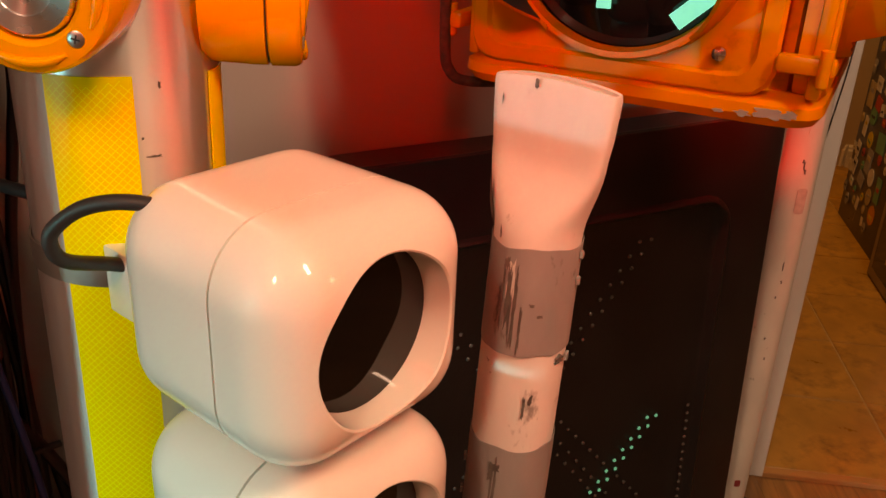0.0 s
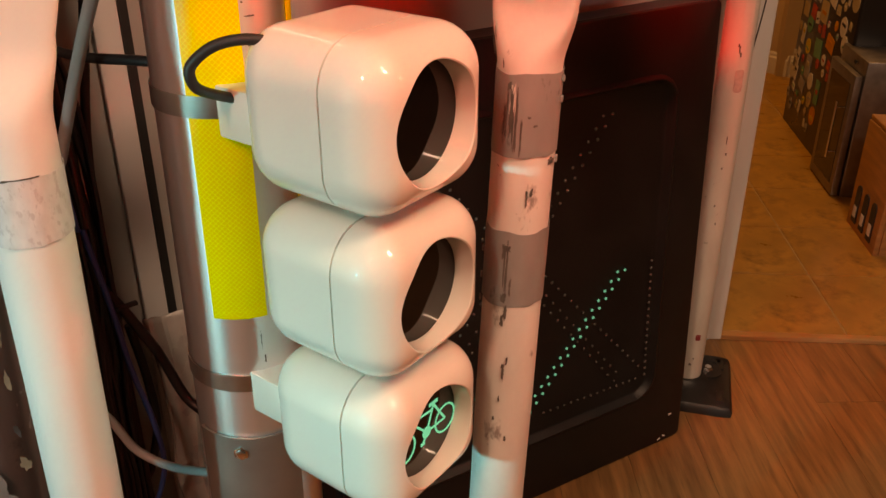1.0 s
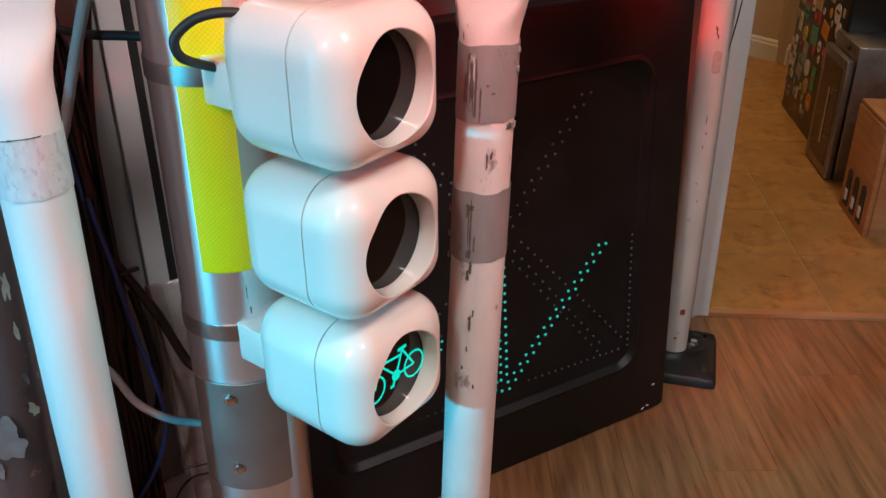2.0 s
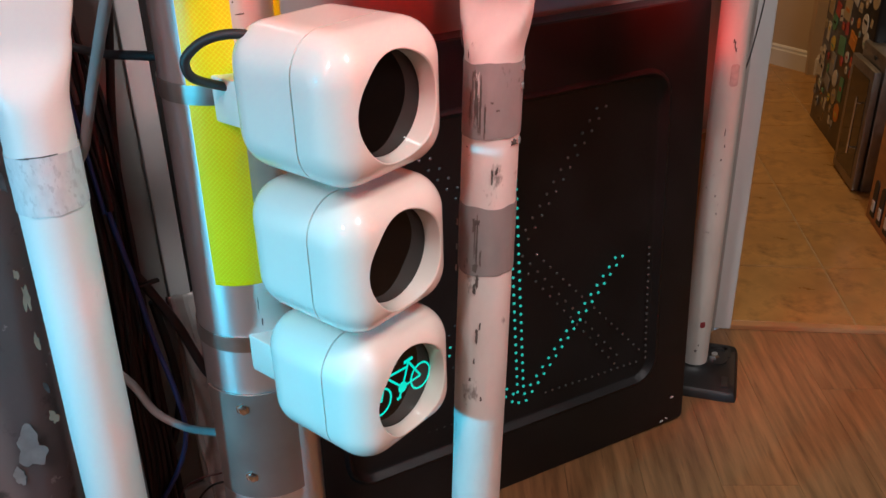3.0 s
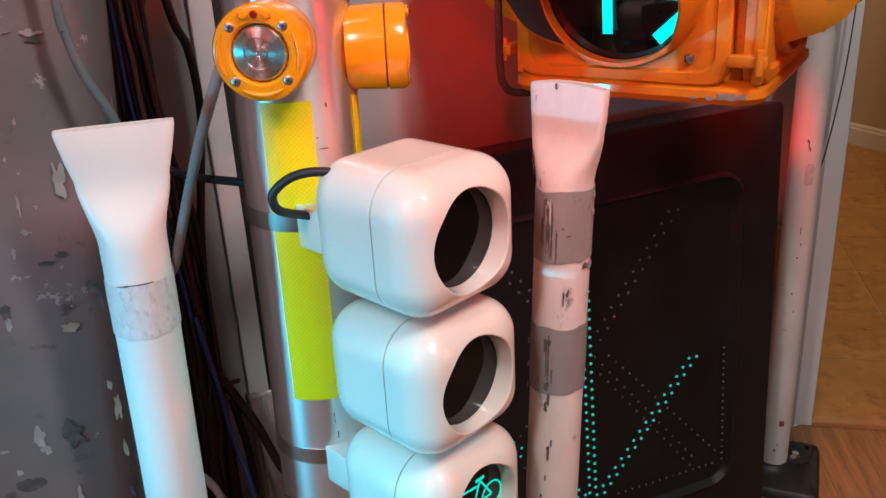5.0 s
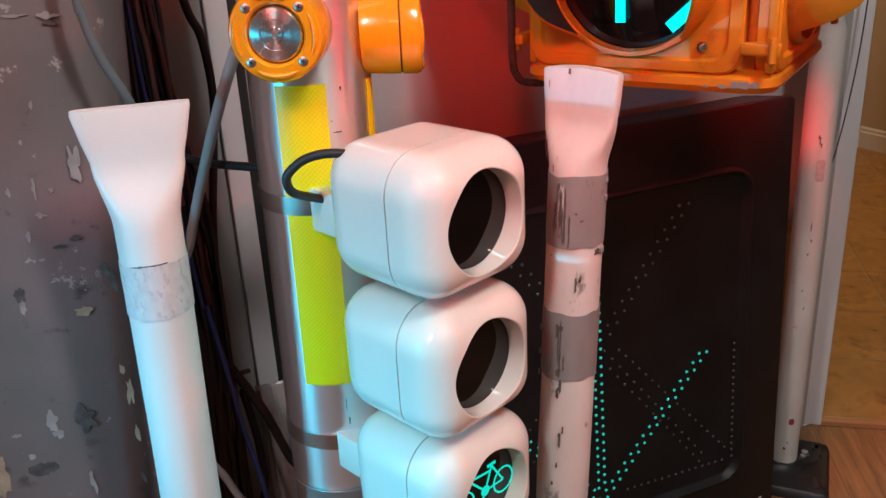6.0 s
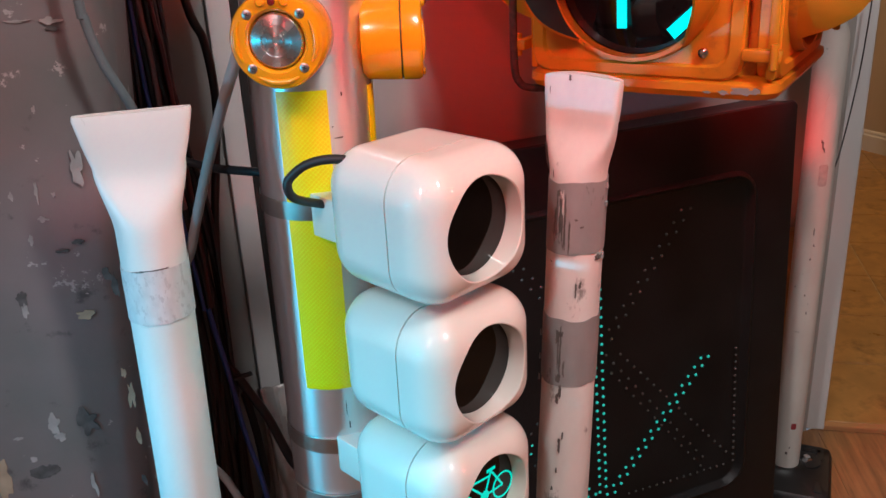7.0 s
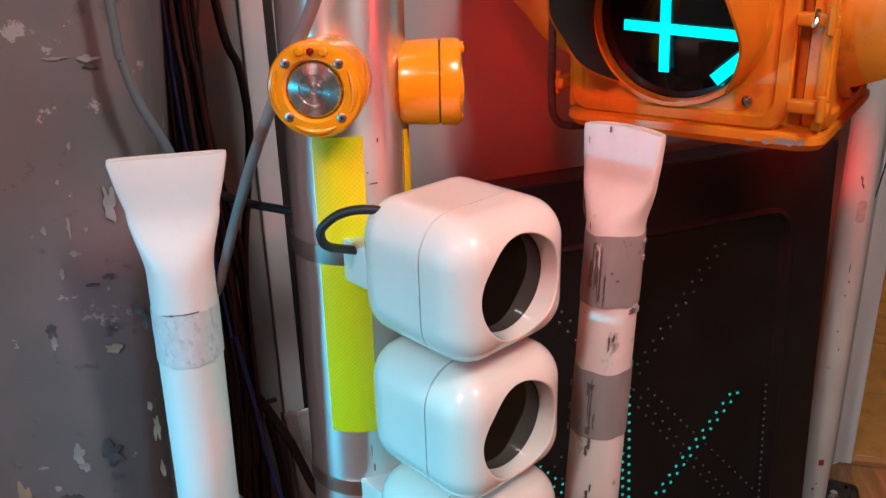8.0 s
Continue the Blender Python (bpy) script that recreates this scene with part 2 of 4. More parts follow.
def lathe(profile, n=40, cap0=True, cap1=True):
    bm = bmesh.new()
    loft(bm, [circle(r, z, n) for r, z in profile], cap0, cap1)
    return bm


def rsquare(w, h, r, z, n=64):
    """A rounded rectangle, its points spread by angle, so that it joins on to a circle."""
    out = []
    for i in range(n):
        a = 2 * math.pi * i / n
        c, s = math.cos(a), math.sin(a)
        lo, hi = 0.0, 2 * (w + h)
        for _ in range(30):
            t = (lo + hi) / 2
            qx, qy = abs(t * c) - (w / 2 - r), abs(t * s) - (h / 2 - r)
            d = math.hypot(max(qx, 0), max(qy, 0)) + min(max(qx, qy), 0) - r
            if d > 0:
                hi = t
            else:
                lo = t
        out.append(Vector((lo * c, lo * s, z)))
    return out


def box(sx, sy, sz, bev=0.003, seg=2, c=(0, 0, 0), bm=None):
    own = bmesh.new()
    bmesh.ops.create_cube(own, size=1, matrix=Matrix.Translation(c) @ Matrix.Diagonal((sx, sy, sz, 1)))
    if bev:
        bmesh.ops.bevel(own, geom=own.edges[:], offset=bev, segments=seg, profile=0.5, affect="EDGES")
    if bm is None:
        return own
    tmp = bpy.data.meshes.new("tmp")
    own.to_mesh(tmp)
    own.free()
    bm.from_mesh(tmp)
    bpy.data.meshes.remove(tmp)
    return bm


def spline(points, steps=10):
    p = [Vector(q) for q in points]
    p = [p[0] * 2 - p[1]] + p + [p[-1] * 2 - p[-2]]
    out = []
    for i in range(1, len(p) - 2):
        a, b, c, d = p[i - 1:i + 3]
        for k in range(steps):
            t = k / steps
            out.append(0.5 * (2 * b + (c - a) * t + (2 * a - 5 * b + 4 * c - d) * t * t + (3 * b - a - 3 * c + d) * t ** 3))
    out.append(p[-2])
    return out


def tube(points, r, n=10, steps=10, bm=None, taper=None):
    bm = bm or bmesh.new()
    path = spline(points, steps) if steps else [Vector(q) for q in points]
    up, loops = Vector((0.31, 0.17, 0.93)), []
    for i, q in enumerate(path):
        d = (path[min(i + 1, len(path) - 1)] - path[max(i - 1, 0)]).normalized()
        if abs(d.dot(up)) > 0.98:
            up = Vector((1, 0.1, 0))
        s = d.cross(up).normalized()
        up = s.cross(d).normalized()
        rr = r * (taper(i / (len(path) - 1)) if taper else 1)
        loops.append([q + s * rr * math.cos(2 * math.pi * k / n) + up * rr * math.sin(2 * math.pi * k / n) for k in range(n)])
    loft(bm, loops)
    return bm


def plate(outline, depth, bev=0.0):
    """A flat shape in x and y, raised to depth along z."""
    bm = bmesh.new()
    low = [bm.verts.new((x, y, 0)) for x, y in outline]
    top = [bm.verts.new((x, y, depth)) for x, y in outline]
    bm.faces.new(low[::-1])
    bm.faces.new(top)
    for i in range(len(low)):
        j = (i + 1) % len(low)
        bm.faces.new((low[i], low[j], top[j], top[i]))
    return bm


def bar2d(bm, a, b, w, z0, z1):
    """A flat bar from a to b in the plane z, of width w."""
    a, b = Vector((*a, 0)), Vector((*b, 0))
    d = (b - a).normalized() * w / 2
    s = Vector((-d.y, d.x, 0))
    q = [a - s, b - s, b + s, a + s]
    v0 = [bm.verts.new((p.x, p.y, z0)) for p in q]
    v1 = [bm.verts.new((p.x, p.y, z1)) for p in q]
    bm.faces.new(v1)
    bm.faces.new(v0[::-1])
    for i in range(4):
        bm.faces.new((v0[i], v0[(i + 1) % 4], v1[(i + 1) % 4], v1[i]))


def ring2d(bm, cx, cy, r, w, z0, z1, n=36):
    rows = [[bm.verts.new((cx + q * math.cos(2 * math.pi * i / n), cy + q * math.sin(2 * math.pi * i / n), z)) for i in range(n)]
            for q, z in ((r - w / 2, z0), (r - w / 2, z1), (r + w / 2, z1), (r + w / 2, z0))]
    for a, b in zip(rows, rows[1:]):
        for i in range(n):
            bm.faces.new((a[i], a[(i + 1) % n], b[(i + 1) % n], b[i]))


def turn_z(x, y, z, deg):
    return Matrix.Translation((x, y, z)) @ Matrix.Rotation(radians(deg), 4, "Z")


# ---- the room: floors, walls, trim ----
def slab(name, x0, x1, y0, y1, z0, z1, material, label, category, bev=0.0):
    ob = part(name, box(x1 - x0, y1 - y0, z1 - z0, bev), material, None, label, smooth=False, m=Matrix.Translation(((x0 + x1) / 2, (y0 + y1) / 2, (z0 + z1) / 2)))
    return tagged(ob, category=category, kind="structure")


floor = slab("floor", -2.2, 4.2, -2.6, 1.06, -0.06, -0.004, SUBFLOOR, "oak-toned vinyl plank floor of the room", "floor")
wall_back = slab("wall_back", -2.2, 1.36, 1.06, 1.18, 0, 2.5, WALL, "pale grey painted wall behind the signals", "wall")
# unseen walls and ceiling, added to close the room and bounce light
wall_left = slab("wall_left", -2.32, -2.2, -2.6, 1.18, 0, 2.5, BOUNCE_WALL, "plain pale side wall, unseen, added to bounce light", "wall")
wall_front = slab("wall_front", -2.32, 4.32, -2.72, -2.6, 0, 2.5, BOUNCE_WALL, "plain pale wall behind the camera, unseen, added to bounce light", "wall")
wall_right = slab("wall_right", 4.2, 4.32, -2.6, -0.85, 0, 2.5, BOUNCE_WALL, "plain pale wall by the kitchen, unseen, added to bounce light", "wall")
ceiling = slab("ceiling", -2.32, 6.4, -2.72, 4.3, 2.5, 2.6, BOUNCE_WALL, "plain white ceiling over room and kitchen", "ceiling")
baseboard = slab("baseboard", -0.6, 0.20, 1.045, 1.058, 0, 0.085, TRIM, "white painted baseboard along the wall", "baseboard", 0.003)

door_trim = tagged(part("door_trim", box(0.085, 0.03, 2.1, 0.004), TRIM, None, "white painted casing at the kitchen opening", smooth=False,
                        m=turn_z(1.372, 1.078, 1.05, -35)), category="door trim", kind="structure")
door_jamb = tagged(part("door_jamb", box(0.02, 0.13, 2.1, 0.002), TRIM, None, "white painted jamb of the kitchen opening", smooth=False,
                        m=turn_z(1.437, 1.135, 1.05, -35)), category="door jamb", kind="structure")
# the upright strips left of the pole; the narrow gap's shade is a dark strip
wall_strip = tagged(part("wall_strip", box(0.034, 0.012, 2.4, 0.002), TRIM, None, "pale upright strip on the wall", smooth=False,
                         m=Matrix.Translation((0.098, 1.054, 1.25))), category="wall strip", kind="structure")
wall_gap = tagged(part("wall_gap", box(0.012, 0.006, 2.4, 0.0), INK_AND_SHADE, None, "dark strip drawn as the shaded gap beside the pale strip", smooth=False,
                       m=Matrix.Translation((0.123, 1.056, 1.25))), category="wall gap", kind="structure")

# kitchen floor with its threshold edge
KA = math.degrees(math.atan2(-0.229, 0.331))
KM = turn_z(1.403, 1.055, 0, KA)
kitchen_floor = tagged(part("kitchen_floor", box(3.33, 3.62, 0.02, 0, c=(1.635, 1.822, -0.0045)), GROUT, None, "tan stone tile floor with pale grout", smooth=False, m=KM),
                       category="tile floor", kind="structure")
for nm, lb, sx, sy, cx, cy in (("wall_kitchen_left", "plain cream painted kitchen wall", 0.1, 3.5, -0.09, 1.95), ("wall_kitchen_far", "plain cream painted far kitchen wall", 3.5, 0.1, 1.62, 3.68),
                               ("wall_kitchen_right", "plain cream painted kitchen wall", 0.1, 3.66, 3.35, 1.80)):
    tagged(part(nm, box(sx, sy, 2.5, 0, c=(cx, cy, 1.25)), KITCHEN_WALL, None, lb, smooth=False, m=KM), category="wall", kind="structure")
threshold = tagged(part("threshold", box(3.28, 0.022, 0.022, 0.003, c=(1.63, 0.0, 0.001)), PINE, None, "light wood strip where planks meet tiles", smooth=False, m=KM),
                   category="threshold", kind="structure")


# ---- black lane sign ----
PX = Vector((0.9994, -0.032, 0)).normalized()
PN = PX.cross(Vector((0, 0.0377, 0.999))).normalized()
SIGN_M = rig(PX, Vector((-0.03, 0.0377, 0.9988)).normalized(), PN, (0.625, 0.8365, 0))


def lane_sign():
    sign = empty("lane_sign", Matrix.Translation((0.625, 0.85, 0)), "black plastic lane sign with green dots leaning on the wall", "lane sign")
    inv = sign.matrix_world.inverted()
    bm = bmesh.new()
    w, h, cy = 0.845, 0.885, 0.4425
    off = Vector((0, cy, 0))

    def rrect(w, h, r, z, k=12):
        return [Vector((sx * (w / 2 - r) + r * math.cos(a), sy * (h / 2 - r) + r * math.sin(a), z))
                for q, (sx, sy) in enumerate(((1, 1), (-1, 1), (-1, -1), (1, -1))) for a in [math.pi / 2 * (q + i / k) for i in range(k + 1)]]

    def rr(w, h, r, z):
        return [p + off for p in rrect(w, h, r, z)]

    def rec(grow, z):
        return [p + Vector((0.003, 0.455, 0)) for p in rrect(0.655 + grow, 0.628 + grow, 0.045 + grow / 2, z)]
    loft(bm, [rr(w - 0.05, h - 0.04, 0.02, -0.10), rr(w - 0.03, h - 0.02, 0.02, -0.095), rr(w - 0.004, h - 0.004, 0.014, -0.012),
              rr(w, h, 0.012, -0.006), rr(w - 0.004, h - 0.004, 0.011, -0.0015), rr(w - 0.012, h - 0.012, 0.01, 0),
              rec(0.022, 0), rec(0.014, 0.0045), rec(0.006, 0.0055), rec(0.0, 0.003), rec(-0.008, -0.006), rec(-0.018, -0.009)])
    part("housing", bm, BLACK_PANEL, sign, m=inv @ SIGN_M)
    dome = lathe([(0.0029, 0), (0.0028, 0.0012), (0.0018, 0.0022), (0.0006, 0.0026)], 10)
    off_me = part("unlit_dot", dome, LED_OFF, sign, m=inv @ SIGN_M @ Matrix.Translation((0, 0, 0.2)))
    lit_me = part("lit_dot", lathe([(0.0029, 0), (0.0028, 0.0012), (0.0018, 0.0022), (0.0006, 0.0026)], 10), CYAN_LED, sign, "glowing green dot",
                  m=inv @ SIGN_M @ Matrix.Translation((0, 0, 0.2)))
    first = {"off": off_me, "lit": lit_me}
    seen = []

    def dots(a, b, count, kind, double=0.0):
        a, b = Vector(a), Vector(b)
        side = Vector((-(b - a).y, (b - a).x)).normalized() * double
        for row in ((0.5, -0.5) if double else (0,)):
            for i in range(count):
                p = a.lerp(b, (i + (0.5 if row < 0 else 0)) / count) + side * row
                if any((p - q).length < 0.009 for q in seen):
                    continue
                seen.append(p)
                m = inv @ SIGN_M @ Matrix.Translation((p.x, p.y, -0.009))
                src = first[kind]
                if src not in used:
                    used.append(src)
                    src.matrix_local = m
                else:
                    c = src.copy()
                    scene.collection.objects.link(c)
                    c.matrix_local = m
    used = []
    cx = 0.026
    for s in (1, -1):
        dots((cx, 0.180), (cx + 0.232 * s, 0.447), 17, "lit", 0.013)
    dots((cx, 0.192), (cx, 0.66), 27, "lit", 0.013)
    for s in (1, -1):
        dots((cx + 0.222 * s, 0.205), (cx - 0.19 * s, 0.745), 28, "off", 0.015)
        dots((cx + 0.292 * s, 0.190), (cx + 0.292 * s, 0.452), 18, "off")
        dots((cx + 0.055 * s, 0.187), (cx + 0.285 * s, 0.187), 15, "off")
        dots((cx + 0.275 * s, 0.215), (cx + 0.03 * s, 0.50), 18, "off")
    # two chipped spots near the lower corner
    for x, y, a in ((0.36, 0.022, 20), (0.372, 0.026, -30), (0.385, 0.075, 10)):
        part("chip", box(0.008, 0.003, 0.0012, 0.0004), WHITE_SIGN, sign, m=inv @ SIGN_M @ turn_z(x, y, 0.0006, a))
    return sign


lane_sign()


# ---- aluminium pole with its cuff, bands and yellow sheets ----
PC, PR = (0.106, 0.633), 0.0647
POLE_M = Matrix.Translation((*PC, 0)) @ Matrix.Rotation(math.atan(0.0128), 4, "Y")


def sheet(r, a0, a1, z0, z1, thick=0.0008, n=14):
    bm = bmesh.new()
    rows = []
    for z in (z0, z1):
        for q in (r, r + thick):
            rows.append([bm.verts.new((q * math.cos(radians(a0 + (a1 - a0) * i / n)), q * math.sin(radians(a0 + (a1 - a0) * i / n)), z)) for i in range(n + 1)])
    a, b, c, d = rows
    for i in range(n):
        for p, q in ((a, b), (b, d), (d, c), (c, a)):
            bm.faces.new((p[i], p[i + 1], q[i + 1], q[i]))
    for i in (0, n):
        bm.faces.new((a[i], b[i], d[i], c[i]))
    return bm


def screw(parent, m, r=0.006, material=None):
    s = part("screw", lathe([(r * 1.35, 0), (r * 1.35, 0.001), (r, 0.0012), (r, 0.0034), (r * 0.8, 0.0042)], 6, True, True), material or CHROME, parent, m=m)
    return s


def around(a, r, z):
    return Matrix.Translation((r * math.cos(radians(a)), r * math.sin(radians(a)), z)) @ Matrix.Rotation(radians(a), 4, "Z") @ Matrix.Rotation(radians(90), 4, "Y")


def pole():
    p = empty("signal_pole", POLE_M, "brushed aluminium signal pole with yellow reflective sheets", "pole")
    part("tube", lathe([(PR, 0.0), (PR, 0.3), (PR, 0.6), (PR, 1.0), (PR, 1.7)], 72), ALU, p)
    part("base_sleeve", lathe([(PR + 0.004, 0.0), (PR + 0.004, 0.300), (PR + 0.002, 0.302), (PR + 0.0005, 0.302)], 72, False, False), CUFF, p, "dull metal sleeve")
    cuff = part("cuff", sheet(PR + 0.001, 190, 288, 0.431, 0.586, 0.003, 20), CUFF, p, "dull metal cuff plate with two bolts")
    for z in (0.567, 0.465):
        screw(cuff, around(234, PR + 0.004, z), 0.0062)
    part("front_sheet", sheet(PR + 0.0006, 223, 269, 0.7315, 1.0725), YELLOW_SHEET, p, "fluorescent yellow reflective sheet")
    part("side_sheet", sheet(PR + 0.0006, 318, 350, 0.7315, 1.068), YELLOW_SHEET, p, "fluorescent yellow reflective sheet")
    lines = bmesh.new()
    r = PR + 0.0016
    a0, a1, z0, z1 = 224, 268.5, 0.7335, 1.0705
    step = 0.0052
    span = math.radians(a1 - a0) * r
    k = int((z1 - z0 + span) / step)
    for sgn in (1, -1):
        for i in range(k):
            c = i * step - (span if sgn > 0 else 0)
            pts = []
            for j in range(9):
                s = span * j / 8
                z = z0 + c + (s if sgn > 0 else -s)
                if z0 <= z <= z1:
                    a = radians(a0) + s / r
                    pts.append((r * math.cos(a), r * math.sin(a), z, a))
            for q0, q1 in zip(pts, pts[1:]):
                vs = [lines.verts.new((q[0], q[1], q[2] + d)) for q, d in ((q0, -0.0004), (q1, -0.0004), (q1, 0.0004), (q0, 0.0004))]
                lines.faces.new(vs)
    ln = part("sheet_cell_pattern", lines, CELL, p)
    ln["kind"] = "stuff"
    for z in (0.946, 0.655):
        part("band", sheet(PR + 0.0008, 0, 359.9, z - 0.010, z + 0.010, 0.0012, 72), BAND, p, "stainless steel band")
    return p


signal_pole = pole()


# ---- call-button plaque and the two orange beacons ----
def plaque(a0, a1, z0, z1, words):
    p = empty("button_plaque", POLE_M @ Matrix.Translation((0, 0, z0)), "white button plaque wrapped round the aluminium pole", "plaque", "plaques on the pole")
    part("film", sheet(PR + 0.0006, a0, a1, 0, z1 - z0), WHITE_SIGN, p)
    r = PR + 0.0016
    w, h = radians(a1 - a0) * r, z1 - z0
    mid = radians((a0 + a1) / 2)

    def bend(bm):
        for v in bm.verts:
            a = mid + v.co.x / r
            q = r + v.co.z
            v.co = Vector((q * math.cos(a), q * math.sin(a), v.co.y))
        return bm
    bm = bmesh.new()
    outer, inner = rsquare(w - 0.008, 0.030, 0.008, 0, 96), rsquare(w - 0.011, 0.027, 0.0065, 0, 96)
    va = [bm.verts.new(q + Vector((0, 0.018, 0.0003))) for q in outer]
    vb = [bm.verts.new(q + Vector((0, 0.018, 0.0003))) for q in inner]
    for i in range(96):
        bm.faces.new((va[i], va[(i + 1) % 96], vb[(i + 1) % 96], vb[i]))
    part("border", bend(bm), INK_AND_SHADE, p, "black rounded border line")
    cu = bpy.data.curves.new("words", "FONT")
    cu.body, cu.size, cu.align_x, cu.resolution_u = words, 0.0135, "CENTER", 3
    tmp = new("words", cu)
    bpy.context.view_layer.update()
    me = bpy.data.meshes.new_from_object(tmp.evaluated_get(bpy.context.evaluated_depsgraph_get()))
    bpy.data.objects.remove(tmp)
    bm = bmesh.new()
    bm.from_mesh(me)
    bmesh.ops.translate(bm, verts=bm.verts, vec=(0, 0.010, 0.0004))
    part("lettering", bend(bm), INK_AND_SHADE, p, "black printed words")
    return p


plaque(213, 290, 1.209, 1.313, "PUSH BUTTON")
plaque(316, 374, 1.209, 1.313, "PUSH BUTTON")


def beacon(a, z):
    m = POLE_M @ Matrix.Translation((0, 0, z)) @ around(a, PR - 0.006, 0) @ Matrix.Scale(1.03, 4)
    b = empty("beacon", m, "orange enamelled round push button with a polished steel centre", "push button", "orange buttons on the pole")
    part("rear_case", lathe([(0.040, 0), (0.0415, 0.006), (0.0428, 0.030), (0.0428, 0.0385), (0.0415, 0.039)], 48), ORANGE, b)
    part("gasket", lathe([(0.0412, 0.0385), (0.0412, 0.0405)], 48), BLACK_RUBBER, b, "thin black seam")
    bm = bmesh.new()
    loft(bm, [circle(0.0415, 0.040, 64), circle(0.0432, 0.041, 64), circle(0.0432, 0.056, 64), circle(0.0415, 0.0595, 64), circle(0.038, 0.0608, 64),
              circle(0.0285, 0.0608, 64), circle(0.0262, 0.0585, 64), circle(0.0258, 0.056, 64), circle(0.0255, 0.050, 64)])
    part("front_ring", bm, ORANGE, b)
    bm = bmesh.new()
    loft(bm, [circle(0.0245, 0.050, 48), circle(0.0245, 0.057, 48), circle(0.023, 0.059, 48), circle(0.014, 0.0598, 48), circle(0.0135, 0.0588, 48),
              circle(0.0068, 0.0588, 48), circle(0.0065, 0.0598, 48), circle(0.003, 0.0598, 48), circle(0.0026, 0.0588, 48)])
    part("steel_button", bm, STEEL_FACE, b, "polished steel button face")
    for q in (45, 135, 225, 315):
        x, y = 0.0335 * math.cos(radians(q)), 0.0335 * math.sin(radians(q))
        head = part("screw", lathe([(0.0044, 0.0600), (0.0044, 0.0611), (0.0036, 0.0616), (0.001, 0.0617)], 20), BAND, b, "cross-head steel screw", m=Matrix.Translation((x, y, 0)))
        # dark bars paint the shade of the screw slot
        cross = bmesh.new()
        bar2d(cross, (-0.0022, 0.0006), (0.0022, -0.0006), 0.0009, 0.0614, 0.0618)
        bar2d(cross, (-0.0006, -0.0022), (0.0006, 0.0022), 0.0009, 0.0614, 0.06185)
        part("cross_slot", cross, INK_AND_SHADE, head, "dark cross drawn as the shaded slot")
        # raised lobes of the ring between the screws
        w = radians(q + 45)
        if q == 135:
            for off in (-0.30, 0.30):
                part("lug", lathe([(0.0045, 0.058), (0.0042, 0.0625), (0.0028, 0.0640)], 16), ORANGE, b, m=Matrix.Translation((0.0358 * math.cos(w + off), 0.0358 * math.sin(w + off), 0)))
            continue
        arc = [(0.0365 * math.cos(w + 0.52 * k / 8), 0.0365 * math.sin(w + 0.52 * k / 8), 0.0606) for k in range(-8, 9)]
        part("rib", tube(arc, 0.0029, 10, 0, taper=lambda t: max(0.15, math.sin(math.pi * t)) ** 0.45), ORANGE, b, "raised rounded rib")
    part("indicator", lathe([(0.0034, 0.060), (0.0034, 0.0615), (0.0018, 0.063)], 14), mat("dark_red_indicator", (0.22, 0.01, 0.01), 0.15), b, "small dark red indicator",
         m=Matrix.Translation((-0.0345, 0, 0.0028)))
    return b


beacon(242.5, 1.130)
beacon(339, 1.113)


# ---- three-lamp bicycle signal ----
BF = 292.1
F2 = Vector((math.cos(radians(BF)), math.sin(radians(BF)), 0))
S2 = Vector((F2.y, -F2.x, 0))
HW, HH, HL, PITCH = 0.1516, 0.1409, 0.1579, 0.1521
HC = Vector((0.1836, 0.4708, 0))


def bicycle(bm, z0, z1, s=1.0):
    """A bicycle seen from its side, about 0.07 long, in the plane z."""
    rw, lw = 0.0128 * s, 0.0020 * s
    rear, front = (-0.0262 * s, -0.010 * s), (0.0262 * s, -0.010 * s)
    ring2d(bm, *rear, rw, lw, z0, z1)
    ring2d(bm, *front, rw, lw, z0, z1)
    crank, seat, head = (-0.002 * s, -0.0095 * s), (-0.0110 * s, 0.013 * s), (0.0185 * s, 0.0115 * s)
    bar = (0.0170 * s, 0.0185 * s)
    for k, (a, b, w) in enumerate(((rear, crank, 1), (crank, seat, 1), (seat, rear, 1), (crank, head, 1), ((-0.0095 * s, 0.0085 * s), head, 1), (front, bar, 1),
                    ((-0.0165 * s, 0.0145 * s), (-0.0055 * s, 0.0145 * s), 1.5), (bar, (0.0245 * s, 0.0185 * s), 1.2),
                    (crank, (0.003 * s, -0.0185 * s), 1), ((0.001 * s, -0.0185 * s), (0.006 * s, -0.0185 * s), 1.2))):
        bar2d(bm, a, b, lw * 1.05 * w, z0, z1 + 0.00003 * (k + 1))
    ring2d(bm, *crank, 0.0028 * s, 0.0054 * s, z0, z1, 20)


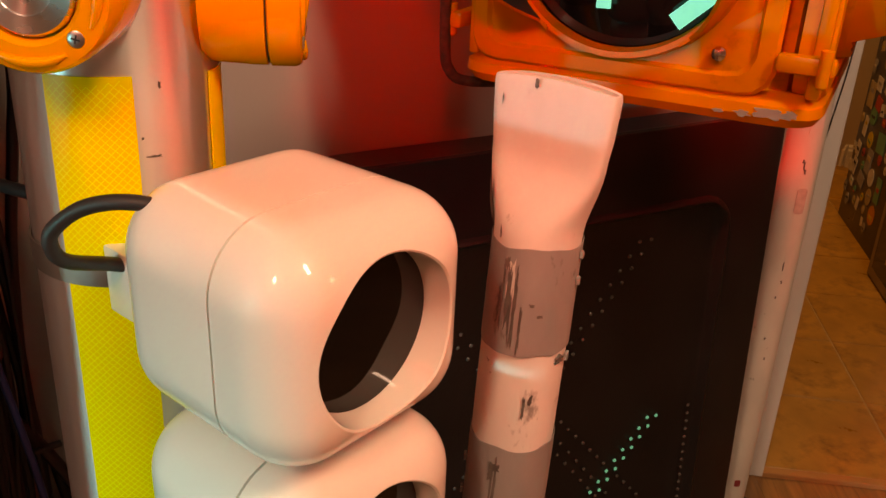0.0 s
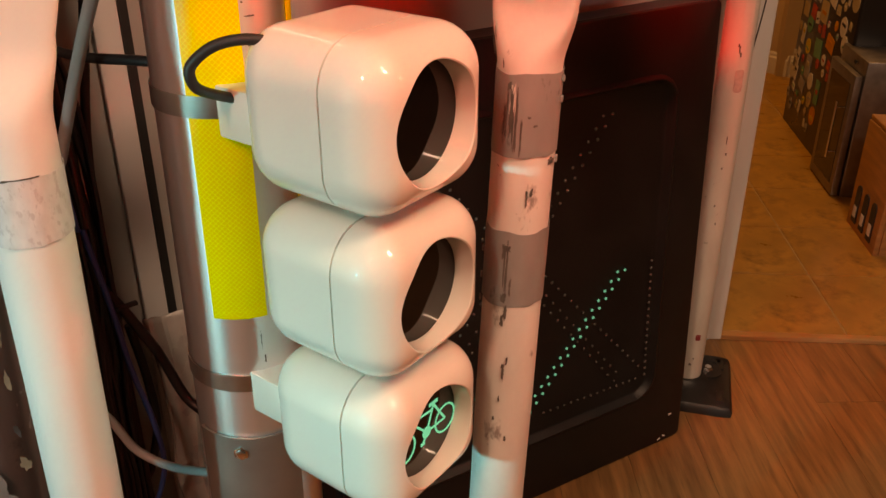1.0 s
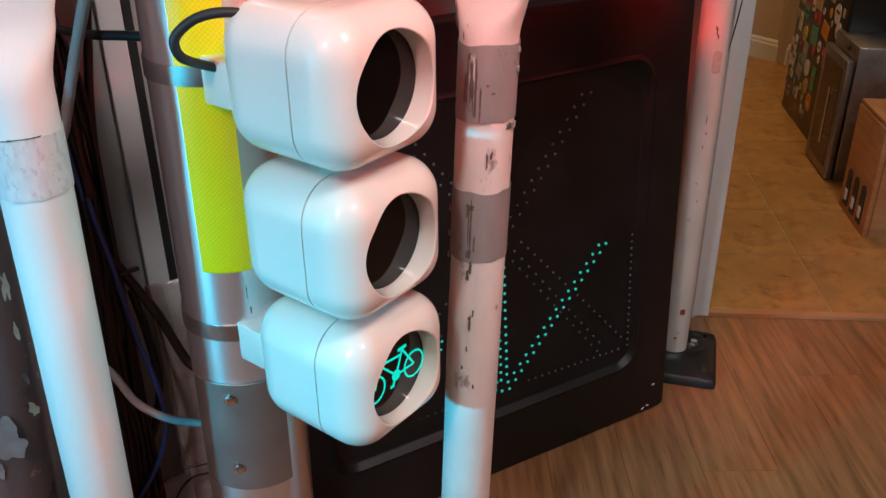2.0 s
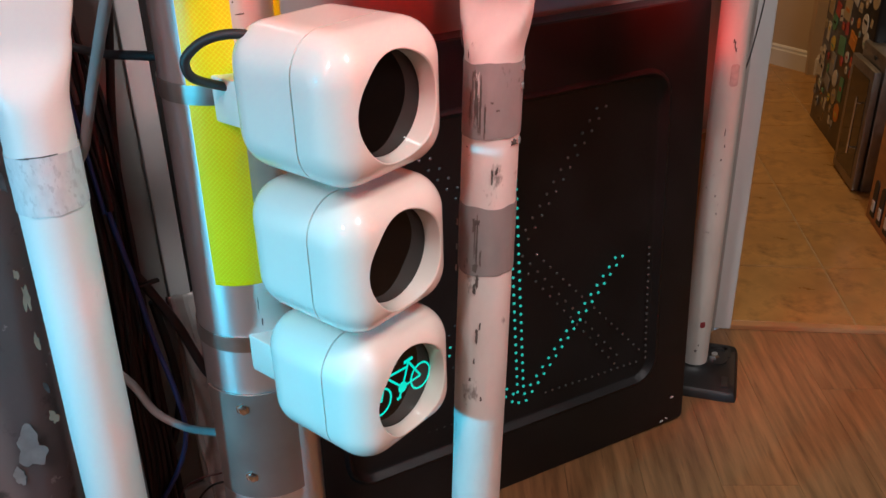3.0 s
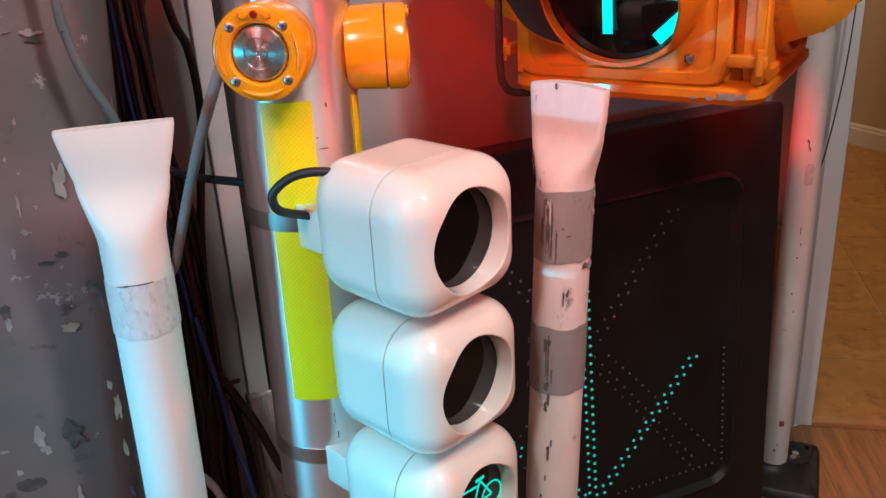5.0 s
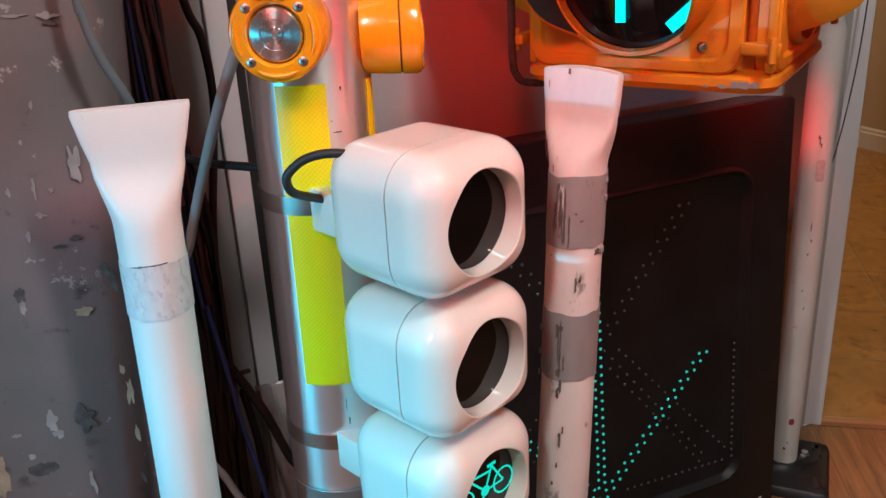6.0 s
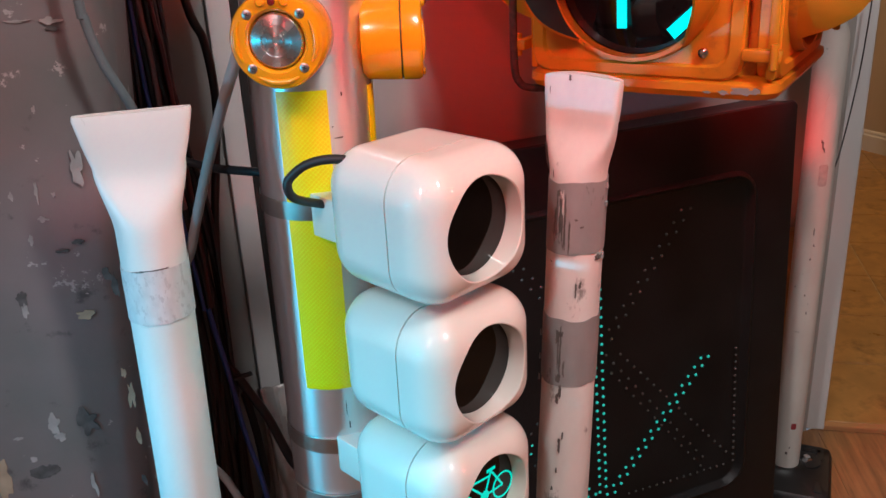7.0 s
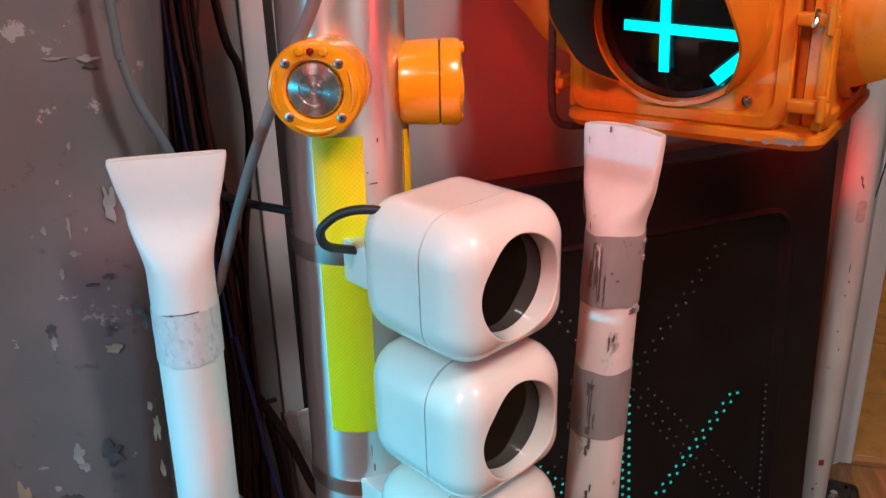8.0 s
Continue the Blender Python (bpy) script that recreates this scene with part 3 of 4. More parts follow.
def bike_signal():
    z0 = 0.6556
    g = empty("bicycle_signal", rig(-S2, Vector((0, 0, 1)), F2, (HC.x, HC.y, z0)), "cream glossy three-lamp bicycle signal with the lowest lamp lit green", "bicycle signal")
    half, gap = HL / 2, 0.0009
    for i, y in enumerate((2 * PITCH, PITCH, 0.0)):
        o = Vector((0, y, 0))

        def ring(inset, z, r=0.040):
            return [q + o for q in rsquare(HW - 2 * inset, HH - 2 * inset, max(0.010, r - inset), z, 96)]
        seam = 0.0224
        bm = bmesh.new()
        R = 0.038
        loops = []
        for k in range(11):
            t = math.pi / 2 * k / 10
            loops.append(ring(R * (1 - math.sin(t)), -half + R * (1 - math.cos(t))))
        loops += [ring(0, seam - gap), ring(0.0034, seam - gap + 0.0001), ring(0.0034, seam)]
        loft(bm, loops)
        lamp = part("lamp_housing", bm, SHELL, g, "glossy cream rear shell")
        bm = bmesh.new()
        R, hole, corner = 0.038, 0.0505, 0.040

        def face_z(x, y):
            qx, qy = abs(x) - (HW / 2 - corner), abs(y) - (HH / 2 - corner)
            e = corner - math.hypot(max(qx, 0), max(qy, 0)) - min(max(qx, qy), 0)
            e = min(max(e, 0), R)
            return half - R + math.sqrt(max(0, R * R - (R - e) ** 2))
        loops = [ring(0.0034, seam, corner), ring(0, seam + gap, corner)]
        edge = rsquare(HW, HH, corner, 0, 96)
        rimc = circle(hole + 0.0012, 0, 96)
        for t in (0, 0.02, 0.06, 0.12, 0.2, 0.3, 0.42, 0.56, 0.7, 0.85, 1.0):
            loops.append([Vector((p.x, p.y, face_z(p.x, p.y))) + o for p in (u.lerp(v, t) for u, v in zip(edge, rimc))])
        loops.append([Vector((p.x, p.y, face_z(p.x, p.y) - 0.0012)) + o for p in circle(hole, 0, 96)])
        for q, z in ((hole - 0.0012, half - 0.0205), (hole - 0.0012, half - 0.0226)):
            loops.append([p + o for p in circle(q, z, 96)])
        loft(bm, loops, False, False)
        front = part("front_shell", bm, SHELL, lamp, "glossy cream front shell with a round opening")
        bm = bmesh.new()
        loft(bm, [[p + o for p in circle(hole - 0.0014, half - 0.030, 64)], [p + o for p in circle(hole - 0.0014, half - 0.0222, 64)]])
        part("lens", bm, LENS, lamp, "black glass lens")
        if i < 2:
            part("neck", lathe([(0.026, -0.014), (0.021, 0), (0.026, 0.014)], 32), SHELL, lamp, m=Matrix.Translation((0, y - PITCH / 2, 0.0)) @ Matrix.Rotation(radians(90), 4, "X"))
            continue
        bm = bmesh.new()
        bicycle(bm, half - 0.0220, half - 0.0216, 1.18)
        bmesh.ops.scale(bm, verts=bm.verts, vec=(-1, 1, 1))
        bmesh.ops.translate(bm, verts=bm.verts, vec=o + Vector((0.002, 0.004, 0)))
        part("bicycle_symbol", bm, GREEN_BIKE, lamp, "lit green bicycle symbol")
    for y in (2 * PITCH - 0.0165, -0.0105):
        part("bracket", box(0.064, 0.047, 0.076, 0.002), SHELL, g, "cream square bracket block", m=Matrix.Translation((-0.016, y, -half - 0.012)))
    return g


bike_signal()
tagged(part("signal_cable", tube([(0.135, 0.485, 1.012), (0.103, 0.500, 1.0195), (0.079, 0.515, 1.0145), (0.062, 0.525, 1.000), (0.060, 0.527, 0.988), (0.067, 0.531, 0.977), (0.090, 0.550, 0.963), (0.110, 0.556, 0.955)], 0.0046, 12),
            BLACK_RUBBER, None, "thick black cable looping from the bicycle signal"), category="cable")


# ---- white flexible posts with flattened tops ----
def superloop(a, b, e, z, n=48):
    out = []
    for i in range(n):
        t = 2 * math.pi * i / n
        c, s = math.cos(t), math.sin(t)
        out.append(Vector((a * math.copysign(abs(c) ** (2 / e), c), b * math.copysign(abs(s) ** (2 / e), s), z)))
    return out


def flex_post(x, y, top, r, deg, lean, label, material, tapes, w=0.046, base=False, round_top=0.004, waist=0.92, flare=(0.130, 0.072)):
    g = empty("flexible_post", Matrix.Translation((x, y, 0)), label, "flexible post", "white flexible posts")
    sh = Matrix(((1, 0, lean[0], 0), (0, 1, lean[1], 0), (0, 0, 1, 0), (0, 0, 0, 1)))
    turn = Matrix.Rotation(radians(deg), 4, "Z")
    bm = bmesh.new()
    z0 = 0.03 if base else 0.0
    loops = [superloop(r, r, 2, z0 + (top - flare[0] - z0) * k / 8) for k in range(9)]
    for k in range(1, 10):
        t = k / 9
        s = t * t * (3 - 2 * t)
        loops.append(superloop(r + (w * waist - r) * s, r + (0.009 - r) * s, 2 + 2.2 * s, top - flare[0] + flare[1] * t))
    loops += [superloop(w * (waist + 1) / 2, 0.0085, 4.5, top - 0.03), superloop(w, 0.0085, 4.5, top - 0.004), superloop(w * 0.99, 0.0075, 4.5, top)]
    for lp in loops[-1:]:
        for v in lp:
            v.z += round_top * (1 - (v.x / w) ** 2)
    loops += [[Vector((v.x * 0.96, v.y * 0.5, v.z)) for v in loops[-1]], [Vector((v.x * 0.95, v.y * 0.45, v.z - 0.012)) for v in loops[-1]]]
    loft(bm, loops)
    for v in bm.verts:
        v.co = turn @ v.co
        v.co.x += 0.0009 * noise.noise(v.co * 22)
        v.co.y += 0.0009 * noise.noise(v.co * 22 + Vector((7, 3, 1)))
        v.co = sh @ v.co
    part("tube", bm, material, g)
    for za, zb, tm, tl in tapes:
        bm = bmesh.new()
        lps = []
        for k in range(7):
            z = za + (zb - za) * k / 6
            lp = superloop(r + 0.0010, r + 0.0010, 2, z, 72)
            for v in lp:
                if k in (0, 6):
                    v.z += 0.003 * noise.noise(Vector((v.x * 60, v.y * 60, z * 9)))
                v.x *= 1 + 0.012 * noise.noise(Vector((v.x * 80, v.y * 80, z * 60)))
            lps.append(lp)
        lps = [[Vector((v.x * 0.985, v.y * 0.985, v.z)) for v in lps[0]]] + lps + [[Vector((v.x * 0.985, v.y * 0.985, v.z)) for v in lps[-1]]]
        loft(bm, lps, False, False)
        for v in bm.verts:
            v.co = sh @ v.co
        part("tape_band", bm, tm, g, tl)
    return g


GT = "worn grey reflective tape"
LE = (0.0673, 0.0317)
front_post = flex_post(0.2983, 0.4569, 1.067, 0.0306, -65.4, LE, "scuffed white flexible post with two worn grey tape bands", SCUFFED_PLASTIC,
          [(0.886, 0.964, GREY_TAPE, GT), (0.730, 0.810, GREY_TAPE, GT)], flare=(0.101, 0.056))
left_post = flex_post(-0.0939, 0.6089, 1.073, 0.0324, -9, (0.0246, -0.0255), "clean white flexible post with a pale tape band", WHITE_PLASTIC,
          [(0.863, 0.921, PALE_TAPE, "pale speckled reflective tape")], w=0.0545, round_top=0.0, waist=0.80, flare=(0.116, 0.066))
rear_post = flex_post(1.192, 0.955, 1.10, 0.0300, 44, (-0.012, -0.01), "dirty white flexible post on a black rubber base", WORN_PLASTIC,
                      [], base=True)


def wrap_patch(g, name, r, az, z, w, h, material, seed, lean=(0, 0), label="", ragged=0.4, n=18):
    """A thin ragged piece that follows the round of a post."""
    bm = bmesh.new()
    mid = []
    for rr in (r, r - 0.002):
        ring_v = []
        r3 = random.Random(seed)
        for i in range(n):
            a = 2 * math.pi * i / n
            c, s = math.cos(a), math.sin(a)
            q = (1 - ragged + ragged * r3.random()) / max(abs(c), abs(s)) * 0.92
            t, zz = radians(az) + w * q * c / r, z + h * q * s
            ring_v.append(bm.verts.new((rr * math.cos(t) + lean[0] * zz, rr * math.sin(t) + lean[1] * zz, zz)))
        mid.append(ring_v)
    top, bot = mid
    cv = bm.verts.new((r * math.cos(radians(az)) + lean[0] * z, r * math.sin(radians(az)) + lean[1] * z, z))
    for i in range(n):
        j = (i + 1) % n
        bm.faces.new((top[i], top[j], cv))
        bm.faces.new((top[i], bot[i], bot[j], top[j]))
    return part(name, bm, material, g, label)


def flare_patch(g, top, r, w, deg, lean, th, z, pw, ph, material, seed, label):
    """A thin ragged mark that lies on the flattened end of a post."""
    def at(t_deg, zz, out):
        t = min(max((zz - top + 0.101) / 0.056, 0), 1)
        s = t * t * (3 - 2 * t)
        a, b, e = r + (w * 0.95 - r) * s + out, r + (0.009 - r) * s + out, 2 + 2.2 * s
        c, q = math.cos(radians(t_deg)), math.sin(radians(t_deg))
        p = Matrix.Rotation(radians(deg), 4, "Z") @ Vector((a * math.copysign(abs(c) ** (2 / e), c), b * math.copysign(abs(q) ** (2 / e), q), zz))
        return Vector((p.x + lean[0] * zz, p.y + lean[1] * zz, zz))
    r3 = random.Random(seed)
    bm = bmesh.new()
    n, rim = 14, []
    for i in range(n):
        a = 2 * math.pi * i / n
        q = 0.45 + 0.55 * r3.random()
        rim.append(bm.verts.new(at(th + math.degrees(pw * q * math.cos(a) / r), z + ph * q * math.sin(a), 0.0016)))
    cv = bm.verts.new(at(th, z, 0.0020))
    for i in range(n):
        bm.faces.new((rim[i], rim[(i + 1) % n], cv))
    part("scuff", bm, material, g, label)


SCUFF = mat("dark_scuff", (0.13, 0.11, 0.10), 0.6, vary=0.4, scale=60, bump=0.3, bump_scale=150)
for k, (az, z, w, h, mt) in enumerate(((209, 0.930, 0.0040, 0.020, WORN_PLASTIC), (211, 0.905, 0.0014, 0.026, SCUFF), (201, 0.940, 0.003, 0.006, SCUFF), (198, 0.915, 0.0012, 0.030, SCUFF),
                                       (214, 0.760, 0.0012, 0.026, SCUFF), (219, 0.782, 0.0035, 0.004, SCUFF), (216, 0.728, 0.004, 0.006, SCUFF),
                                       (216, 0.702, 0.0022, 0.008, SCUFF), (225, 0.650, 0.0025, 0.003, SCUFF), (222, 0.610, 0.0012, 0.005, SCUFF), (290, 0.868, 0.005, 0.004, SCUFF),
                                       (250, 0.905, 0.003, 0.0015, SCUFF), (240, 0.560, 0.002, 0.004, SCUFF), (214, 0.585, 0.0016, 0.003, SCUFF), (252, 0.84, 0.0016, 0.006, SCUFF))):
    wrap_patch(front_post, "scuff" if mt is SCUFF else "torn_strip", 0.0320, az, z + 0.012, w, h, mt, 30 + k, LE, "dark scuffed tear" if mt is SCUFF else "torn pale strip in the tape", 0.6)
for k, (az, z, w, h, mt, lb) in enumerate(((216, 0.922, 0.0016, 0.036, SCUFF, "dark crack in the tape"),
                                           (226, 0.905, 0.0012, 0.022, SCUFF, "dark crack in the tape"), (207, 0.930, 0.0022, 0.030, SCUFF, "dark crack in the tape"),
                                           (219, 0.772, 0.0015, 0.036, SCUFF, "dark crack in the tape"), (212, 0.790, 0.0026, 0.010, SCUFF, "dark crack in the tape"),
                                           (227, 0.752, 0.0014, 0.014, SCUFF, "dark crack in the tape"), (222, 0.724, 0.0022, 0.010, SCUFF, "dark smear below the tape"),
                                           (226, 0.655, 0.0018, 0.012, SCUFF, "dark scratch"), (232, 0.668, 0.0013, 0.006, SCUFF, "dark scratch"),
                                           (244, 0.846, 0.0012, 0.010, SCUFF, "dark scratch"), (238, 0.925, 0.0022, 0.0016, SCUFF, "dark scratch"))):
    wrap_patch(front_post, "scuff", 0.0323, az, z, w, h, mt, 330 + k, LE, lb, 0.55, 30)
for k, (th, z, pw, ph) in enumerate(((214, 0.972, 0.0026, 0.012), (232, 0.985, 0.0012, 0.008), (250, 0.962, 0.0010, 0.006), (222, 0.980, 0.0022, 0.016), (227, 0.972, 0.0016, 0.010), (236, 1.044, 0.0009, 0.005), (268, 1.058, 0.0006, 0.004))):
    flare_patch(front_post, 1.067, 0.0306, 0.046, -65.4, LE, th, z + 0.009, pw, ph, SCUFF, 200 + k, "dark scuff mark")
for k, (az, z) in enumerate(((305, 0.925), (303, 0.868), (150, 0.77), (148, 0.74), (306, 0.944), (152, 0.715))):
    wrap_patch(front_post, "loose_flap", 0.0340, az, z + 0.012, 0.003, 0.004, GREY_TAPE, 70 + k, LE, "loose curled tape shred", 0.5)
for k, (az, z, w, h) in enumerate(((232, 0.775, 0.002, 0.010), (238, 0.765, 0.002, 0.005), (228, 0.782, 0.002, 0.004), (235, 0.60, 0.0012, 0.012), (240, 0.57, 0.0018, 0.004), (232, 0.54, 0.002, 0.003),
                                   (225, 0.075, 0.004, 0.004), (236, 0.09, 0.002, 0.003), (228, 0.46, 0.002, 0.003), (240, 0.42, 0.0012, 0.004))):
    wrap_patch(rear_post, "scuff", 0.0312, az, z, w, h, SCUFF, 90 + k, (-0.012, -0.01), "dark scuff", 0.6)
wrap_patch(rear_post, "sticker", 0.0310, 244, 0.715, 0.009, 0.024, mat("pale_reflective_sticker", (0.62, 0.50, 0.48), 0.18, vary=0.2, scale=90), 120, (-0.012, -0.01), "small glossy reflective sticker", 0.02)
wrap_patch(rear_post, "sticker", 0.0310, 246, 0.845, 0.012, 0.03, WORN_PLASTIC, 121, (-0.012, -0.01), "worn grey sticker", 0.15)
wrap_patch(rear_post, "sticker", 0.0310, 243, 0.145, 0.006, 0.008, mat("red_sticker", (0.30, 0.04, 0.05), 0.4), 122, (-0.012, -0.01), "tiny red sticker", 0.02)
for k, (az, z, w, h) in enumerate(((255, 0.922, 0.012, 0.0007), (275, 0.922, 0.010, 0.0006), (235, 0.921, 0.008, 0.0006))):
    wrap_patch(left_post, "scuff", 0.0338, az, z, w, h, SCUFF, 140 + k, (0.0246, -0.0255), "dirty tape edge", 0.6)


for k, (az, z, w, h) in enumerate(((262, 0.705, 0.0007, 0.013), (264, 0.682, 0.0010, 0.006), (260, 0.634, 0.0008, 0.009), (263, 0.612, 0.0011, 0.004), (277, 1.022, 0.0060, 0.0010),
                                   (275, 0.998, 0.0016, 0.0022), (272, 1.034, 0.0010, 0.0010), (283, 1.066, 0.0009, 0.003))):
    wrap_patch(signal_pole, "scuff", PR + 0.0007, az, z, w, h, SCUFF, 420 + k, (0, 0), "dark scratch in the metal", 0.6)


def post_base():
    g = empty("post_base", turn_z(1.188, 0.960, 0, 44), "black rubber post base with slotted holes", "post base")
    bm = bmesh.new()
    loft(bm, [rsquare(0.212, 0.212, 0.012, z, 64) for z in (0.0, 0.004)] + [rsquare(0.206, 0.206, 0.012, 0.016, 64), rsquare(0.196, 0.196, 0.012, 0.021, 64),
              rsquare(0.110, 0.110, 0.03, 0.024, 64), circle(0.045, 0.030, 64), circle(0.040, 0.036, 64)])
    part("plate", bm, BLACK_RUBBER, g)
    # slots and hollow are dark solids that paint their shade
    for x, y in ((0.075, 0.062), (0.075, -0.062), (-0.062, -0.078), (0.062, -0.080), (-0.075, 0.06)):
        part("slot", box(0.016, 0.040, 0.004, 0.0015), INK_AND_SHADE, g, "dark block drawn as a shaded slot", m=turn_z(x, y, 0.0228, 0 if abs(x) > 0.07 else 90))
    part("cavity", lathe([(0.030, 0.0232), (0.030, 0.0262)], 28), INK_AND_SHADE, g, "dark disc drawn as the shaded hollow by the bolt", m=Matrix.Translation((0.030, -0.052, 0)))
    part("bolt", lathe([(0.012, 0.030), (0.012, 0.038), (0.008, 0.044)], 6), CHROME, g, "steel bolt", m=turn_z(0.030, -0.052, -0.008, 10))
    return g


post_base()


# ---- yellow signal cluster ----
C0, C1 = Vector((0.443, 0.755, 0)), Vector((0.628, 0.493, 0))
U1 = (C1 - C0).normalized()
N1 = Vector((U1.y, -U1.x, 0))
if N1.y > 0:
    N1 = -N1
SW = (C1 - C0).length
CC = C0 + U1 * SW / 2 - N1 * SW / 2


GASKET = [(0.431, 0.765, 1.31), (0.431, 0.765, 1.14), (0.432, 0.765, 1.036), (0.438, 0.765, 1.011), (0.454, 0.765, 1.000), (0.496, 0.765, 0.995)]


def cluster():
    g = empty("traffic_signal", Matrix.Translation((CC.x, CC.y, 1.0)), "weathered yellow four-way traffic signal hung low over the sign", "traffic signal")
    inv = g.matrix_world.inverted()
    zb, zt = 1.030, 1.31
    core = rig(U1, Vector((0, 0, 1)).cross(U1), Vector((0, 0, 1)), (CC.x, CC.y, 0))
    bm = bmesh.new()
    loft(bm, [rsquare(SW - 0.05, SW - 0.05, 0.02, z, 64) for z in (zb, zb + 0.004, zt)])
    part("body", bm, SIGNAL_YELLOW, g, m=inv @ core)
    # bottom arm: a thick rounded tray rim round the four faces
    bm = bmesh.new()

    def rim(grow, z):
        return rsquare(SW + grow, SW + grow, 0.03, z, 96)
    loft(bm, [rim(-0.10, 1.008), rim(-0.03, 1.004), rim(-0.006, 1.006), rim(0.004, 1.014), rim(0.002, 1.023), rim(-0.02, 1.030), rim(-0.10, 1.031)])
    part("bottom_frame", bm, SIGNAL_YELLOW, g, "chipped yellow bottom frame", m=inv @ core)
    for k in range(4):
        side = core @ Matrix.Rotation(radians(90 * k), 4, "Z")
        # x along the face, y up, z outward
        face = side @ rig((1, 0, 0), (0, 0, 1), (0, -1, 0), (0, -SW / 2, 0))
        fm = inv @ face
        dx = -SW / 2
        cu, cz, lr = 0.146 + dx, 1.150, 0.099
        bm = bmesh.new()
        o = Vector((cu, 1.152, 0))
        loft(bm, [[p + o for p in rsquare(0.268, 0.246, 0.022, -0.026, 96)], [p + o for p in rsquare(0.272, 0.250, 0.024, -0.004, 96)],
                  [p + o for p in rsquare(0.266, 0.244, 0.022, 0.0, 96)], [p + o for p in rsquare(0.240, 0.220, 0.02, 0.001, 96)],
                  [p + o for p in rsquare(0.234, 0.214, 0.02, -0.004, 96)],
                  [p + o for p in circle(lr + 0.010, -0.004, 96)], [p + o for p in circle(lr + 0.007, 0.008, 96)],
                  [p + o for p in circle(lr + 0.002, 0.008, 96)], [p + o for p in circle(lr, -0.006, 96)]], True, False)
        door = part("door", bm, SIGNAL_YELLOW, g, "yellow signal door", m=fm)
        bm = bmesh.new()
        loft(bm, [[p + o for p in circle(q, z, 64)] for q, z in ((lr, -0.008), (lr * 0.8, -0.003), (lr * 0.45, 0.001), (lr * 0.1, 0.0025))])
        # the two rear lenses are out of view; their red glow is added
        part("lens", bm, LENS if k in (0, 1) else RED_LENS, door, "dark glass lens" if k == 0 else "signal lens")
        if k == 0:
            bm = bmesh.new()
            bar2d(bm, (0.083 + dx, 1.139), (0.221 + dx, 1.133), 0.0125, 0.006, 0.0075)
            bar2d(bm, (0.136 + dx, 1.086), (0.132 + dx, 1.215), 0.0125, 0.0062, 0.0077)
            bar2d(bm, (0.197 + dx, 1.081), (0.240 + dx, 1.121), 0.015, 0.006, 0.0075)
            part("lit_symbol", bm, CYAN, door, "lit green-blue strokes")
        # visor: a tunnel cut back along its lower side
        bm = bmesh.new()
        n = 56
        rin, rout = lr + 0.0035, lr + 0.0065
        base_i, tip_i, base_o, tip_o = [], [], [], []
        lo, hi = -56, 236
        for i in range(n + 1):
            a = radians(lo + (hi - lo) * i / n)
            up = max(0.0, math.sin(a) + 0.75) / 1.75
            length = 0.012 + 0.17 * up ** 0.62 + 0.004 * math.sin(9 * a)
            for lst, r, z in ((base_i, rin, 0.002), (tip_i, rin, length), (tip_o, rout, length), (base_o, rout, 0.002)):
                lst.append(bm.verts.new((cu + r * math.cos(a), 1.150 + r * math.sin(a), z)))
        for a, b, mi in ((base_i, tip_i, 1), (tip_i, tip_o, 0), (tip_o, base_o, 0)):
            for i in range(n):
                f = bm.faces.new((a[i], a[i + 1], b[i + 1], b[i]))
                f.material_index = mi
        for i in (0, n):
            bm.faces.new((base_i[i], tip_i[i], tip_o[i], base_o[i]))
        part("visor", bm, SIGNAL_YELLOW, door, "yellow visor, dark inside", mats=(VISOR_IN,))
        # hinge ears and latch with wing nut
        for z in (1.060, 1.155, 1.245):
            part("hinge_ear", box(0.046, 0.015, 0.013, 0.004, 2), SIGNAL_YELLOW, door, m=Matrix.Translation((0.304 + dx, z, 0.004)))
            part("hinge_pin", lathe([(0.005, -0.014), (0.005, 0.014), (0.003, 0.016)], 14), SIGNAL_YELLOW, door,
                 m=Matrix.Translation((0.318 + dx, z, 0.011)) @ Matrix.Rotation(radians(90), 4, "X"))
        wing = bmesh.new()
        for s in (-1, 1):
            tube([(0, 0, 0), (0.004 * s, 0.002 * s, 0.003), (0.009 * s, 0.003 * s, 0.006)], 0.0026, 8, 4, wing)
        part("wing_nut", wing, CHROME, door, "steel wing nut", m=Matrix.Translation((0.304 + dx, 1.158, 0.018)) @ Matrix.Rotation(radians(60), 4, "Z"))
        part("edge_strip", box(0.012, 0.27, 0.010, 0.003), SIGNAL_YELLOW, door, m=Matrix.Translation((0.312 + dx, 1.165, -0.012)))
        if k == 0:
            for q, (x, y, w, h) in enumerate(((0.285, 1.0165, 0.018, 0.005), (0.262, 1.0145, 0.008, 0.003), (0.243, 1.0135, 0.005, 0.002), (0.300, 1.0185, 0.006, 0.004))):
                off = Vector((q * 3.3, 1.7, 0))
                pts = []
                for j in range(24):
                    a = 2 * math.pi * j / 24
                    e = 0.8 + 0.6 * noise.noise(Vector((math.cos(a), math.sin(a), 0)) * 2.2 + off)
                    pts.append((w * e * math.cos(a), h * e * math.sin(a)))
                part("paint_chip", plate(pts, 0.0015), FLAKE, g, "chipped bare spot", m=fm @ Matrix.Translation((x + dx, y, 0.0012)))
        part("screw", lathe([(0.006, 0), (0.006, 0.004), (0.003, 0.006)], 12), CHROME, door, m=Matrix.Translation((0.236 + dx, 1.060, 0.0)))
    # dark crumbling gasket round the edge of the side door
    o = g.matrix_world.translation
